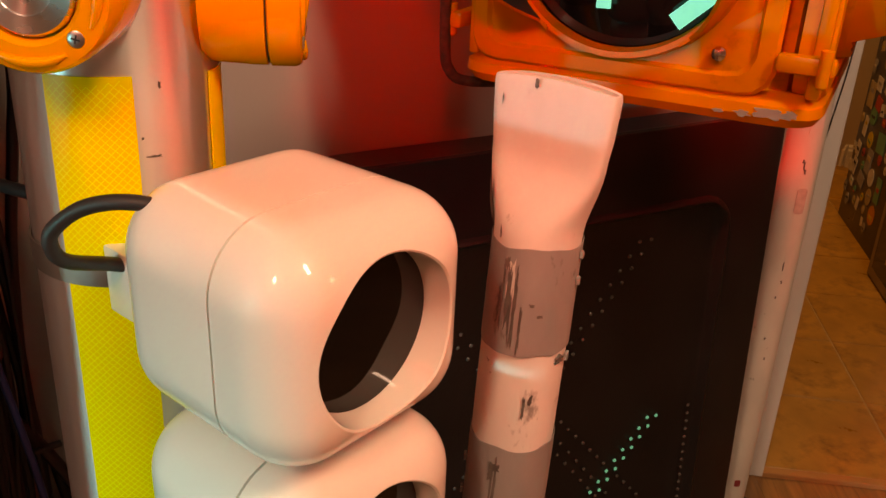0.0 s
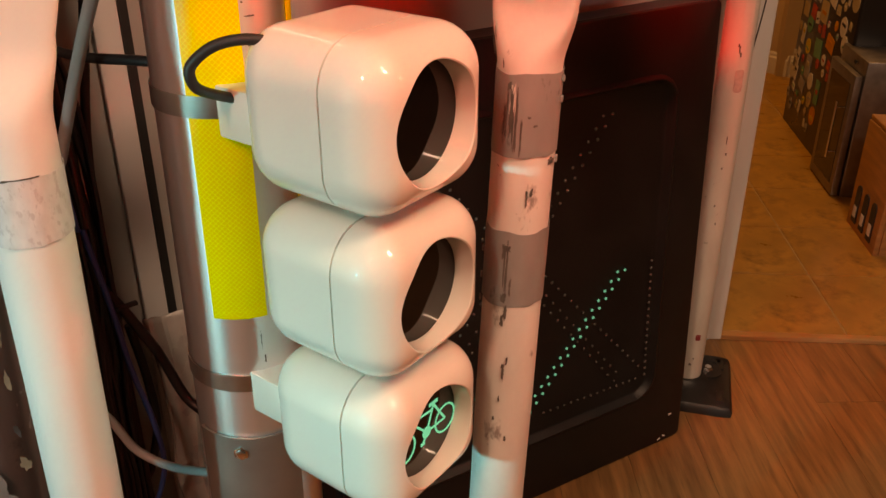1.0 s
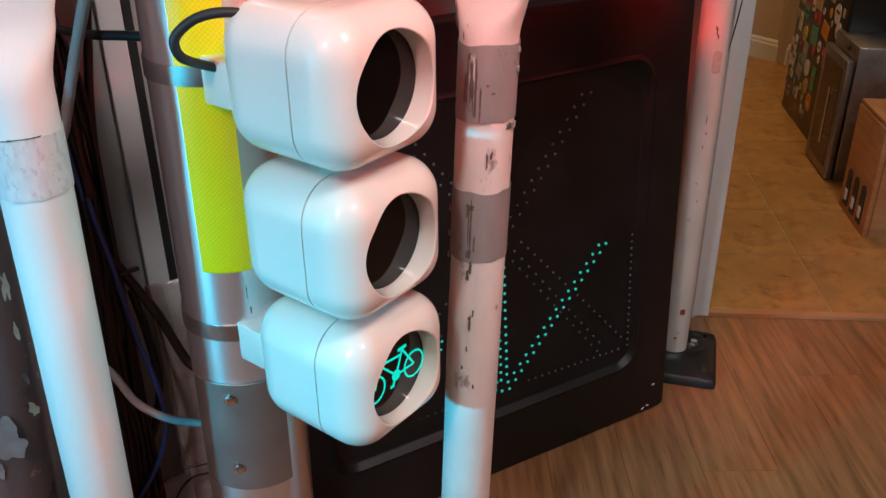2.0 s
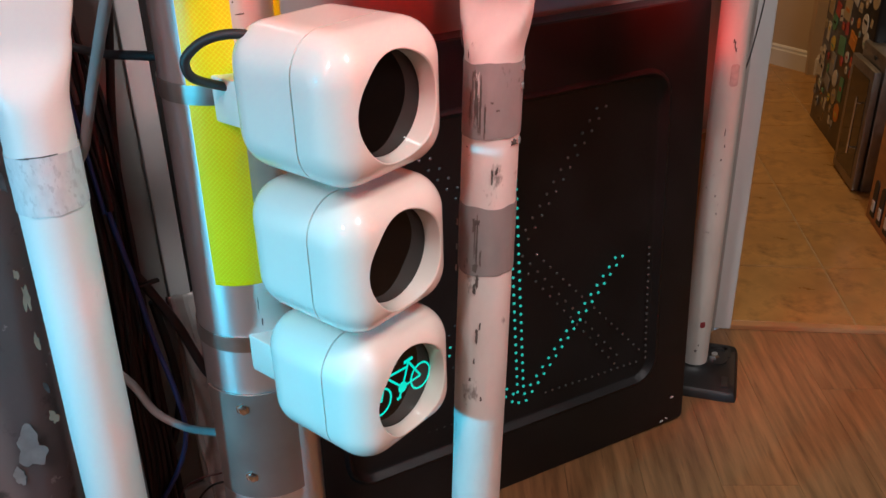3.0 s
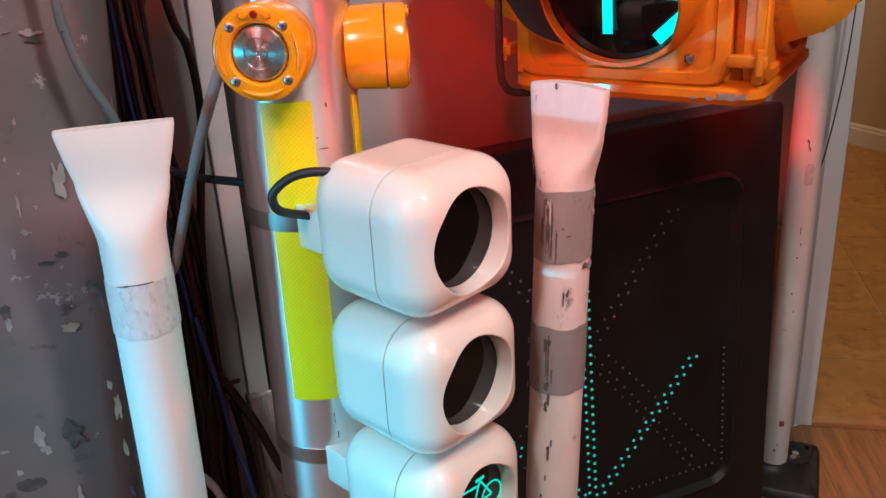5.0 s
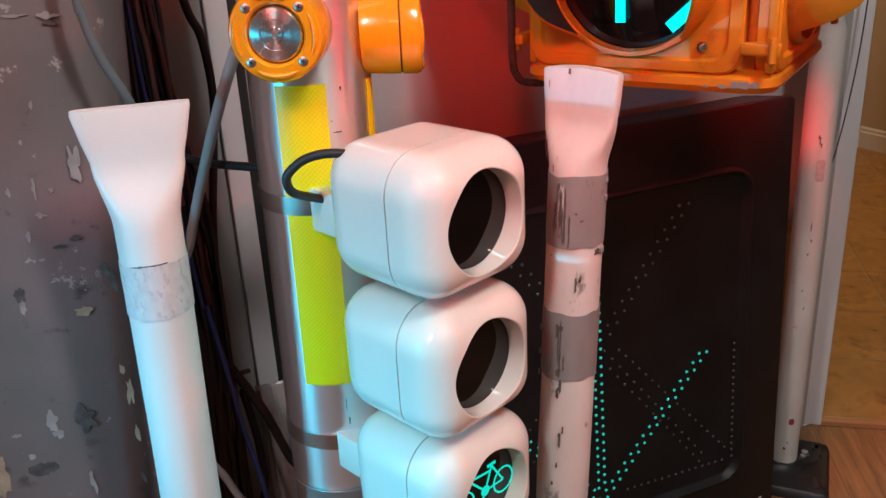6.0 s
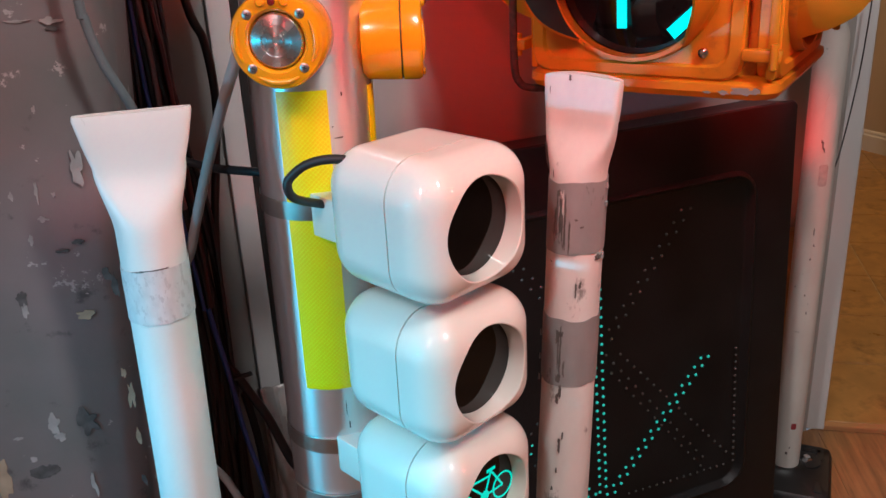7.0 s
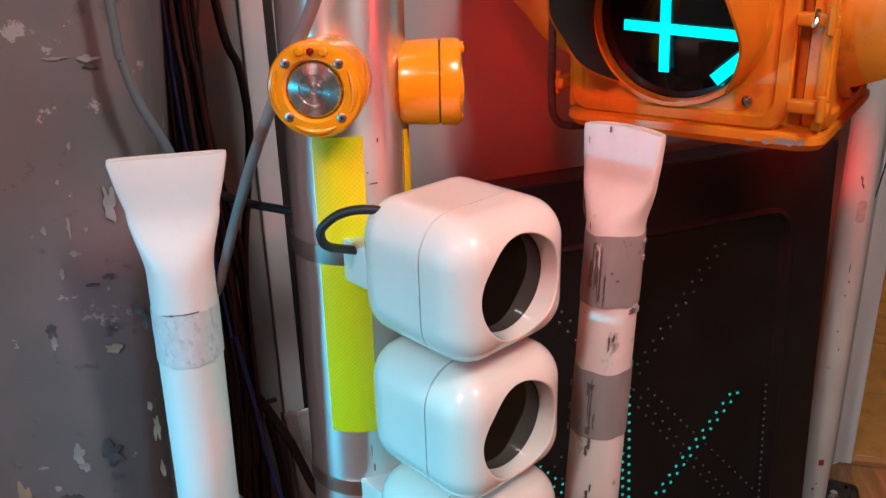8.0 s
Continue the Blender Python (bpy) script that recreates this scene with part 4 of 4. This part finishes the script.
    part("gasket", tube([Vector(q) - o for q in GASKET], 0.0052, 10, 6), mat("crumbling_dark_gasket", (0.10, 0.03, 0.025), 0.8, vary=0.6, scale=120, bump=0.8, bump_scale=220), g,
         "dark crumbling rubber gasket")
    return g


cluster()


# ---- leaning slab with peeling paint ----
def peeling_slab():
    m = rig(Vector((0.985, -0.17, 0)).normalized(), Vector((0.17, 0.985, 0)).normalized(), Vector((0, 0, 1)), (-0.575, 0.905, 0))
    g = empty("old_metal_cabinet", m, "old grey metal cabinet with peeling chipped paint", "metal cabinet")
    bm = bmesh.new()
    lps = []
    for k in range(13):
        z = 1.75 * k / 12
        lp = rsquare(1.0, 0.24, 0.05, z, 128)
        lps.append([Vector((v.x + 0.085 * (z - 0.75), v.y, v.z)) for v in lp])
    loft(bm, lps)
    part("shell", bm, PEEL, g)
    rnd = random.Random(5)

    def patch(x, z, w, h, material, seed):
        r2 = random.Random(seed)
        pts = []
        off = Vector((r2.random() * 40, r2.random() * 40, 0))
        for i in range(48):
            a = 2 * math.pi * i / 48
            q = 0.85 + 0.75 * noise.noise(Vector((math.cos(a), math.sin(a), 0)) * 1.3 + off) + 0.11 * noise.noise(Vector((math.cos(a), math.sin(a), 0)) * 4 + off) + 0.12 * noise.noise(Vector((math.cos(a), math.sin(a), 0)) * 13 + off)
            pts.append((w * q * math.cos(a), h * q * math.sin(a)))
        part("paint_patch", plate(pts, 0.0012), material, g, m=Matrix.Translation((x + 0.085 * (z - 0.75), -0.1195, z)) @ Matrix.Rotation(radians(90), 4, "X"))
    marks = (
            (0.454, 0.995, 0.0078, 0.0214, FLAKE), (0.446, 1.149, 0.009, 0.0042, FLAKE), (0.447, 1.142, 0.0069, 0.0035, SCUFF_AND_SHADE), (0.413, 1.151, 0.0119, 0.0017, FLAKE),
            (0.411, 0.974, 0.0022, 0.0116, FLAKE), (0.414, 0.943, 0.0058, 0.0036, FLAKE), (0.399, 0.92, 0.0029, 0.0059, FLAKE), (0.428, 0.969, 0.0022, 0.0029, FLAKE),
            (0.431, 0.904, 0.0088, 0.0029, SCUFF_AND_SHADE), (0.447, 0.912, 0.0066, 0.0029, SCUFF_AND_SHADE), (0.381, 0.854, 0.006, 0.0106, SCUFF_AND_SHADE), (0.383, 0.84, 0.0038, 0.0106, FLAKE),
            (0.446, 0.824, 0.0106, 0.006, FLAKE_TAN), (0.396, 0.689, 0.0072, 0.0145, FLAKE), (0.401, 0.672, 0.0065, 0.0065, FLAKE), (0.434, 0.687, 0.0128, 0.016, SCUFF_AND_SHADE),
            (0.382, 0.628, 0.0149, 0.0133, SCUFF_AND_SHADE), (0.432, 0.6, 0.0033, 0.0216, FLAKE), (0.329, 0.631, 0.0117, 0.0285, FLAKE_TAN), (0.355, 0.678, 0.0057, 0.0024, FLAKE),
            (0.385, 0.972, 0.0029, 0.0044, FLAKE), (0.419, 1.062, 0.0021, 0.0042, FLAKE), (0.473, 0.871, 0.0044, 0.0103, SCUFF_AND_SHADE), (0.481, 0.856, 0.0037, 0.0185, SCUFF_AND_SHADE),
            (0.464, 0.509, 0.02, 0.0317, FLAKE), (0.446, 0.471, 0.0085, 0.0136, FLAKE), (0.495, 0.546, 0.0065, 0.0098, FLAKE_TAN), (0.486, 0.714, 0.0045, 0.0197, FLAKE_TAN),
            (0.489, 0.654, 0.0039, 0.0155, FLAKE_TAN), (0.48, 0.743, 0.003, 0.0105, FLAKE_TAN), (0.492, 0.592, 0.0032, 0.0096, SCUFF_AND_SHADE),
    )
    for x, z, w, h, mt in marks:
        patch(x, z, w, h, mt, rnd.random())
    return g


peeling_slab()


# ---- kitchen things ----
FD = (Vector((2.816, 2.02, 0)) - Vector((2.279, 1.30, 0))).normalized()


def fridge():
    g = empty("fridge", rig(FD, Vector((FD.y, -FD.x, 0)) * -1, Vector((0, 0, 1)), (2.816, 2.02, 0)), "black fridge side covered with stickers and magnets", "fridge")
    part("body", box(0.62, 0.60, 1.65, 0.012, 3, c=(-0.23, -0.30, 0.825)), FRIDGE, g)
    cols = [mat("sticker_" + n, c, 0.5, vary=0.15, scale=40) for n, c in (("white", (0.6, 0.57, 0.5)), ("orange", (0.62, 0.22, 0.03)), ("red", (0.45, 0.06, 0.05)),
            ("grey", (0.3, 0.29, 0.27)), ("green", (0.1, 0.3, 0.16)), ("tan", (0.45, 0.35, 0.2)), ("yellow", (0.6, 0.42, 0.06)))]
    rnd = random.Random(11)
    placed = []
    for i in range(420):
        x, z = rnd.uniform(-0.50, 0.06), rnd.uniform(0.05, 1.2)
        w, h = (rnd.uniform(0.020, 0.042), rnd.uniform(0.020, 0.048)) if i < 160 else (rnd.uniform(0.010, 0.022), rnd.uniform(0.012, 0.024))
        if any(abs(x - a) < (w + c) * 0.95 and abs(z - b) < (h + d) * 0.95 for a, b, c, d in placed):
            continue
        placed.append((x, z, w, h))
        if rnd.random() < 0.4:
            bm = plate([(w * math.cos(2 * math.pi * k / 20), w * math.sin(2 * math.pi * k / 20)) for k in range(20)], 0.0015)
        else:
            bm = plate([(-w, -h), (w, -h), (w * 1.05, h), (-w, h)], 0.0015)
        st = part("sticker", bm, rnd.choice(cols + cols[:1] * 4 + cols[5:6] * 2), g, m=Matrix.Translation((x, 0.0005, z)) @ Matrix.Rotation(radians(-90), 4, "X") @ Matrix.Rotation(radians(rnd.uniform(-14, 14)), 4, "Z"))
        if rnd.random() < 0.75:
            part("print_bar", box(w * 1.1, h * 0.35, 0.0008, 0), rnd.choice(cols + [INK_AND_SHADE, INK_AND_SHADE]), st, m=Matrix.Translation((0, rnd.uniform(-0.4, 0.4) * h, 0.0019)))
    return g


fridge()


def wine_cooler():
    g = empty("wine_cooler", rig(FD, Vector((-FD.y, FD.x, 0)), Vector((0, 0, 1)), (2.37, 1.455, 0)), "small steel wine cooler with a dark glass door", "wine cooler")
    part("case", box(0.25, 0.40, 0.45, 0.006, 2, c=(0.105, -0.205, 0.235)), STEEL, g)
    part("kick", box(0.23, 0.36, 0.012, 0.001, 1, c=(0.105, -0.215, 0.006)), BLACK_RUBBER, g, "black foot strip")
    d = part("door", box(0.25, 0.022, 0.40, 0.003, 2, c=(0.105, 0.012, 0.215)), STEEL, g, "steel-framed door")
    part("glass", box(0.19, 0.006, 0.335, 0.001, 1, c=(0.105, 0.0215, 0.215)), DARK_GLASS, d, "dark glass")
    bm = tube([(0.032, 0.045, 0.13), (0.032, 0.045, 0.32)], 0.004, 10, 4)
    for z in (0.15, 0.30):
        tube([(0.032, 0.02, z), (0.032, 0.045, z)], 0.003, 8, 2, bm)
    part("handle", bm, CHROME, d, "bright bar handle")
    part("control_panel", box(0.02, 0.004, 0.012, 0.001, 1, c=(0.07, 0.001, 0.438)), INK_AND_SHADE, g, "dark control window")
    return g


wine_cooler()


def crate():
    g = empty("wine_crate", rig(FD, Vector((-FD.y, FD.x, 0)), Vector((0, 0, 1)), (2.10, 1.118, 0)), "varnished pine wine crate with arched bottle holes", "wine crate")
    part("front", box(0.24, 0.016, 0.34, 0.003, 2, c=(0.115, 0.0, 0.17)), PINE, g)
    part("side", box(0.016, 0.34, 0.34, 0.003, 2, c=(0.003, -0.179, 0.17)), PINE, g)
    part("side", box(0.016, 0.34, 0.34, 0.003, 2, c=(0.227, -0.179, 0.17)), PINE, g)
    part("top", box(0.24, 0.35, 0.014, 0.003, 2, c=(0.115, -0.17, 0.348)), PINE, g)
    for x in (0.05, 0.115, 0.18):
        pts = [(-0.018, 0), (0.018, 0)] + [(0.018 * math.cos(math.pi * k / 10), 0.10 + 0.018 * math.sin(math.pi * k / 10)) for k in range(11)]
        # a dark plate paints the shade inside the hole
        part("bottle_hole", plate(pts, 0.003), INK_AND_SHADE, g, "dark arched plate drawn as a shaded hole", m=Matrix.Translation((x, 0.011, 0.03)) @ Matrix.Rotation(radians(90), 4, "X"))
        part("bottle_label", box(0.022, 0.002, 0.035, 0.0006, 1), WHITE_SIGN, g, "pale paper label", m=Matrix.Translation((x, 0.012, 0.065)))
    return g


crate()


def small_things():
    m = rig(FD, Vector((-FD.y, FD.x, 0)), Vector((0, 0, 1)), (2.10, 1.118, 0.355))
    cup = empty("yellow_cup", m @ Matrix.Translation((0.055, -0.045, 0)), "small yellow plastic cup on the wine crate", "cup")
    part("bowl", lathe([(0.026, 0), (0.028, 0.004), (0.036, 0.075), (0.034, 0.075), (0.027, 0.008), (0.004, 0.006)], 32), mat("yellow_plastic", (0.55, 0.42, 0.05), 0.35), cup)
    fl = empty("flower_bunch", m @ Matrix.Translation((0.15, -0.06, 0)), "small bunch of pink paper flowers on the crate", "flowers")
    part("pot", lathe([(0.022, 0), (0.028, 0.045), (0.025, 0.045), (0.02, 0.01)], 24), WHITE_SIGN, fl)
    rnd = random.Random(9)
    red = mat("pink_petal", (0.55, 0.12, 0.12), 0.6, vary=0.3, scale=60)
    for k in range(9):
        x, y, z = rnd.uniform(-0.03, 0.03), rnd.uniform(-0.03, 0.03), rnd.uniform(0.075, 0.12)
        part("stem", tube([(0, 0, 0.03), (x * 0.6, y * 0.6, z * 0.7), (x, y, z)], 0.0012, 6, 4), mat("green_stem", (0.06, 0.12, 0.03), 0.6) if k == 0 else bpy.data.materials["green_stem"], fl)
        bm = bmesh.new()
        for a in range(6):
            t = a * math.pi / 3
            v = [bm.verts.new(Vector((x, y, z)) + Vector((q * math.cos(t + d), q * math.sin(t + d), h))) for q, d, h in ((0.001, 0, 0), (0.010, -0.4, 0.004), (0.015, 0, 0.007), (0.010, 0.4, 0.004))]
            bm.faces.new(v)
        part("blossom", bm, red, fl)


small_things()


# kitchen wall corner with its baseboard, behind the opening
def kitchen_corner():
    u = Vector((math.cos(radians(KA)), math.sin(radians(KA)), 0))
    v = Vector((-u.y, u.x, 0))
    o = Vector((3.36, 2.47, 0))
    m = rig(u, v, Vector((0, 0, 1)), o)
    tagged(part("kitchen_wall_far", box(0.5, 0.1, 2.5, 0, c=(0.20, 0.05, 1.25)), KITCHEN_WALL, None, "cream painted kitchen wall", smooth=False, m=m), category="wall", kind="structure")
    tagged(part("kitchen_wall_side", box(1.6, 0.1, 2.5, 0, c=(-0.80, 0.05, 1.25)), KITCHEN_WALL, None, "cream painted kitchen side wall", smooth=False,
                m=m @ Matrix.Rotation(radians(-52), 4, "Z")), category="wall", kind="structure")
    for nm, mm, x0, x1 in (("kitchen_baseboard", m, 0.0, 0.5), ("kitchen_baseboard", m @ Matrix.Rotation(radians(-52), 4, "Z"), -1.6, 0.0)):
        bm = bmesh.new()
        prof = [(0, 0), (-0.016, 0), (-0.016, 0.075), (-0.011, 0.082), (-0.011, 0.092), (-0.005, 0.10), (0, 0.10)]
        loft(bm, [[Vector((x, y, z)) for y, z in prof] for x in (x0, x1)])
        tagged(part(nm, bm, TRIM, None, "white moulded kitchen baseboard", smooth=False, m=mm @ Matrix.Translation((0, -0.001, 0.008))), category="baseboard", kind="structure")


kitchen_corner()


# ---- cables ----
def cable(label, points, r, material, category="cable", n=10):
    return tagged(part("cable", tube(points, r, n), material, None, label), category=category, group="loose cables by the wall")


def strands(label, points, count, spread, r, material, seed):
    """A tied bundle: strands that run beside one another."""
    g = empty("cable_bundle", Matrix.Translation(points[-1]), label, "cable bundle")
    inv = g.matrix_world.inverted()
    rnd = random.Random(seed)
    for k in range(count):
        ox, oy = rnd.uniform(-1, 1) * spread, rnd.uniform(-1, 0.6) * spread
        pts = [Vector(p) + Vector((ox + rnd.uniform(-1, 1) * spread * 0.3, oy + rnd.uniform(-1, 1) * spread * 0.3, 0)) for p in points]
        part("strand", tube(pts, r * rnd.uniform(0.8, 1.15), 8, 8), material, g, m=inv)
    return g


strands("bundle of black cables hanging down the wall", [(-0.052, 0.93, 1.75), (-0.049, 0.93, 1.18), (-0.052, 0.93, 1.085), (-0.052, 0.935, 0.985), (-0.028, 0.945, 0.87), (-0.008, 0.95, 0.72), (-0.006, 0.955, 0.555),
         (-0.010, 0.97, 0.42), (-0.014, 0.985, 0.26), (-0.03, 0.99, 0.01)], 22, 0.021, 0.0044, CABLE_BLACK, 1)
strands("second bundle of black cables beside the post", [(-0.022, 0.96, 1.75), (-0.014, 0.95, 1.175), (-0.012, 0.95, 1.08), (-0.010, 0.95, 0.98), (0.006, 0.955, 0.856), (0.010, 0.96, 0.74), (0.010, 0.96, 0.63), (0.007, 0.965, 0.52), (0.005, 0.975, 0.40),
         (0.006, 0.985, 0.26), (-0.01, 0.99, 0.01)], 24, 0.020, 0.0046, CABLE_BLACK, 2)
cable("slim blue cable in the hanging bundle", [(-0.032, 0.918, 1.7), (-0.030, 0.918, 1.18), (-0.030, 0.918, 1.08), (-0.026, 0.92, 0.985), (-0.012, 0.925, 0.86), (0.0, 0.93, 0.70)], 0.0030, CABLE_BLUE)
cable("dark red cable in the hanging bundle", [(-0.010, 0.925, 1.7), (-0.006, 0.925, 1.18), (0.0, 0.925, 1.08), (0.004, 0.925, 0.98), (0.008, 0.93, 0.86), (0.010, 0.935, 0.70)], 0.0034, CABLE_RED)
cable("grey-brown cable in the hanging bundle", [(-0.020, 0.92, 1.7), (-0.020, 0.92, 1.18), (-0.016, 0.92, 1.08), (-0.014, 0.92, 0.98), (-0.004, 0.925, 0.86)], 0.0036, CABLE_BROWN)
cable("thin cable crossing behind the bundle", [(0.045, 0.99, 1.60), (0.022, 0.985, 1.19), (0.006, 0.975, 1.12), (-0.004, 0.965, 1.02)], 0.0030, CABLE_BROWN)
cable("grey cable running down the metal cabinet", [(-0.10, 0.66, 1.7), (-0.0937, 0.66, 1.206), (-0.0915, 0.66, 1.154), (-0.082, 0.66, 1.109), (-0.0615, 0.665, 1.057), (-0.046, 0.70, 0.99), (-0.038, 0.76, 0.88), (-0.036, 0.80, 0.6), (-0.04, 0.84, 0.02)], 0.0050, CABLE_SLATE)
cable("single black cable hanging in a loop", [(0.01, 0.985, 1.6), (0.042, 0.985, 1.168), (0.063, 0.985, 1.075), (0.067, 0.985, 0.990), (0.055, 0.985, 0.905), (0.038, 0.985, 0.79), (0.027, 0.985, 0.63), (0.031, 0.985, 0.57), (0.03, 0.99, 0.40), (0.03, 1.0, 0.02)], 0.0062, CABLE_BLACK)
cable("straight grey conduit slanting behind the posts", [(0.105, 0.44, 1.33), (0.070, 0.52, 1.208), (0.039, 0.60, 1.107), (0.016, 0.70, 0.998), (-0.016, 0.78, 0.858), (-0.05, 0.84, 0.70), (-0.10, 0.88, 0.02)], 0.0062, CABLE_GREY, "conduit")
cable("black cable running level to the pole", [(-0.06, 0.83, 0.985), (-0.002, 0.80, 0.959), (0.023, 0.76, 0.957), (0.048, 0.70, 0.965), (0.072, 0.662, 0.968)], 0.0052, CABLE_BLACK)
cable("thick black cable slanting behind the pole", [(0.012, 0.95, 0.61), (0.030, 0.95, 0.577), (0.051, 0.95, 0.531), (0.073, 0.95, 0.479), (0.097, 0.94, 0.402), (0.13, 0.90, 0.33), (0.16, 0.86, 0.02)], 0.0074, CABLE_BLACK)
cable("blue cable hanging in a curve", [(0.005, 0.935, 0.70), (0.022, 0.935, 0.565), (0.031, 0.94, 0.473), (0.046, 0.94, 0.383), (0.052, 0.945, 0.291), (0.029, 0.95, 0.215), (-0.021, 0.97, 0.12), (-0.06, 1.0, 0.01)], 0.0042, CABLE_BLUE)
cable("white hose curving to the pole", [(-0.055, 0.76, 0.57), (-0.024, 0.80, 0.501), (-0.001, 0.80, 0.444), (0.031, 0.77, 0.425), (0.062, 0.72, 0.439), (0.09, 0.69, 0.445)], 0.0056, CABLE_GREY, "hose")
cable("dark cable curling to the floor", [(0.045, 0.98, 0.52), (0.056, 0.98, 0.426), (0.059, 0.99, 0.33), (0.040, 1.0, 0.247), (0.011, 1.0, 0.186), (-0.04, 1.0, 0.01)], 0.0068, CABLE_BLACK)
cable("thin dark red wire on the floor", [(0.11, 0.93, 0.19), (0.093, 0.95, 0.177), (0.057, 0.96, 0.171), (0.026, 0.97, 0.139), (0.0, 0.98, 0.01)], 0.0016, CABLE_RED)
cable("thin dark wire on the floor", [(0.12, 0.95, 0.15), (0.08, 0.97, 0.14), (0.05, 0.98, 0.10), (0.03, 0.99, 0.01)], 0.0020, CABLE_BLACK)
cable("thin dark wire hanging on the door casing", [(1.36, 1.02, 1.3), (1.352, 1.025, 0.95), (1.344, 1.03, 0.816), (1.325, 1.03, 0.711), (1.275, 1.00, 0.66), (1.232, 0.96, 0.60)], 0.0014, CABLE_BLACK)
zip_tie = tagged(part("zip_tie", box(0.030, 0.008, 0.005, 0.001), CABLE_BLACK, None, "black zip tie round the cables", m=turn_z(0.040, 0.935, 0.576, 10)), category="zip tie")




def plastic_sheet():
    bm = bmesh.new()
    nx, nz = 22, 44
    rows = []
    for j in range(nz + 1):
        row = []
        for i in range(nx + 1):
            x, z = 0.075 + 0.13 * (i / nx), 0.004 + 0.50 * j / nz
            q = Vector((x * 26, z * 5, 0.3))
            y = 1.008 + 0.020 * noise.noise(q) + 0.008 * noise.noise(q * 3.1) - 0.03 * (1 - j / nz) ** 3
            row.append(bm.verts.new((x + 0.012 * noise.noise(Vector((3, z * 9, x * 4))) + 0.03 * (1 - z / 0.5) * (0.5 - i / nx), y, z)))
        rows.append(row)
    for a, b in zip(rows, rows[1:]):
        for i in range(nx):
            bm.faces.new((a[i], a[i + 1], b[i + 1], b[i]))
    ob = tagged(part("plastic_sheet", bm, mat("crumpled_grey_plastic", (0.42, 0.40, 0.39), 0.28, vary=0.15, scale=20, bump=0.2, bump_scale=30), None,
                     "crumpled grey plastic sheet hanging by the wall"), category="plastic sheet")
    so = ob.modifiers.new("thickness", "SOLIDIFY")
    so.thickness = 0.001
    return ob


plastic_sheet()
brown_board = tagged(part("wooden_board", box(0.30, 0.018, 0.56, 0.002), PINE, None, "dark brown wooden board standing behind the sign", smooth=False,
                          m=Matrix.Translation((1.15, 1.035, 0.28))), category="board")


# ---- floor planks and kitchen tiles ----
def pieces():
    pw, plen = 0.15, 0.92
    m0 = Matrix.Rotation(radians(60), 4, "Z")
    lim = [((-2.2, 0, 0), (-1, 0, 0)), ((4.2, 0, 0), (1, 0, 0)), ((0, -2.6, 0), (0, -1, 0)), ((0, 1.06, 0), (0, 1, 0)), ((1.403, 1.055, 0), (-math.sin(radians(KA)), math.cos(radians(KA)), 0))]
    base = None
    rnd = random.Random(3)
    for i in range(-46, 34):
        shift = rnd.random() * plen
        for j in range(-6, 8):
            c = m0 @ Vector((j * plen + shift, i * pw, 0))
            corners = [c + m0 @ Vector((sx * plen / 2, sy * pw / 2, 0)) for sx in (-1, 1) for sy in (-1, 1)]
            outs = [[(q - Vector(p)).dot(Vector(n)) for q in corners] for p, n in lim]
            if any(min(o) >= -0.01 for o in outs):
                continue
            pose_m = Matrix.Translation((c.x, c.y, -0.002)) @ m0
            if any(max(o) > 0 for o in outs):
                bm = box(plen - 0.0005, pw - 0.0005, 0.004, 0.0003, 1)
                inv = pose_m.inverted()
                for (p, n), o in zip(lim, outs):
                    if max(o) > 0:
                        bmesh.ops.bisect_plane(bm, geom=bm.verts[:] + bm.edges[:] + bm.faces[:], plane_co=inv @ Vector(p), plane_no=inv.to_3x3() @ Vector(n), clear_outer=True)
                if len(bm.faces) < 4:
                    bm.free()
                    continue
                ob = part("plank", bm, OAK, floor, smooth=False)
            elif base is None:
                base = ob = part("plank", box(plen - 0.0005, pw - 0.0005, 0.004, 0.0003, 1), OAK, floor, smooth=False)
            else:
                ob = bpy.data.objects.new("plank", base.data)
                scene.collection.objects.link(ob)
                ob.parent = floor
            ob.matrix_parent_inverse = floor.matrix_world.inverted()
            ob.matrix_basis = pose_m
    tw = 0.305
    first = None
    for i in range(0, 10):
        for j in range(0, 11):
            x, y = (i + 0.53) * tw, 0.013 + (j + 0.5) * tw
            if first is None:
                first = ob = part("tile", box(tw - 0.005, tw - 0.005, 0.006, 0.0015, 1), TILE, kitchen_floor, smooth=False)
            else:
                ob = bpy.data.objects.new("tile", first.data)
                scene.collection.objects.link(ob)
                ob.parent = kitchen_floor
            ob.matrix_parent_inverse = kitchen_floor.matrix_world.inverted()
            ob.matrix_basis = KM @ Matrix.Translation((x, y, 0.0055))


bpy.context.view_layer.update()
pieces()
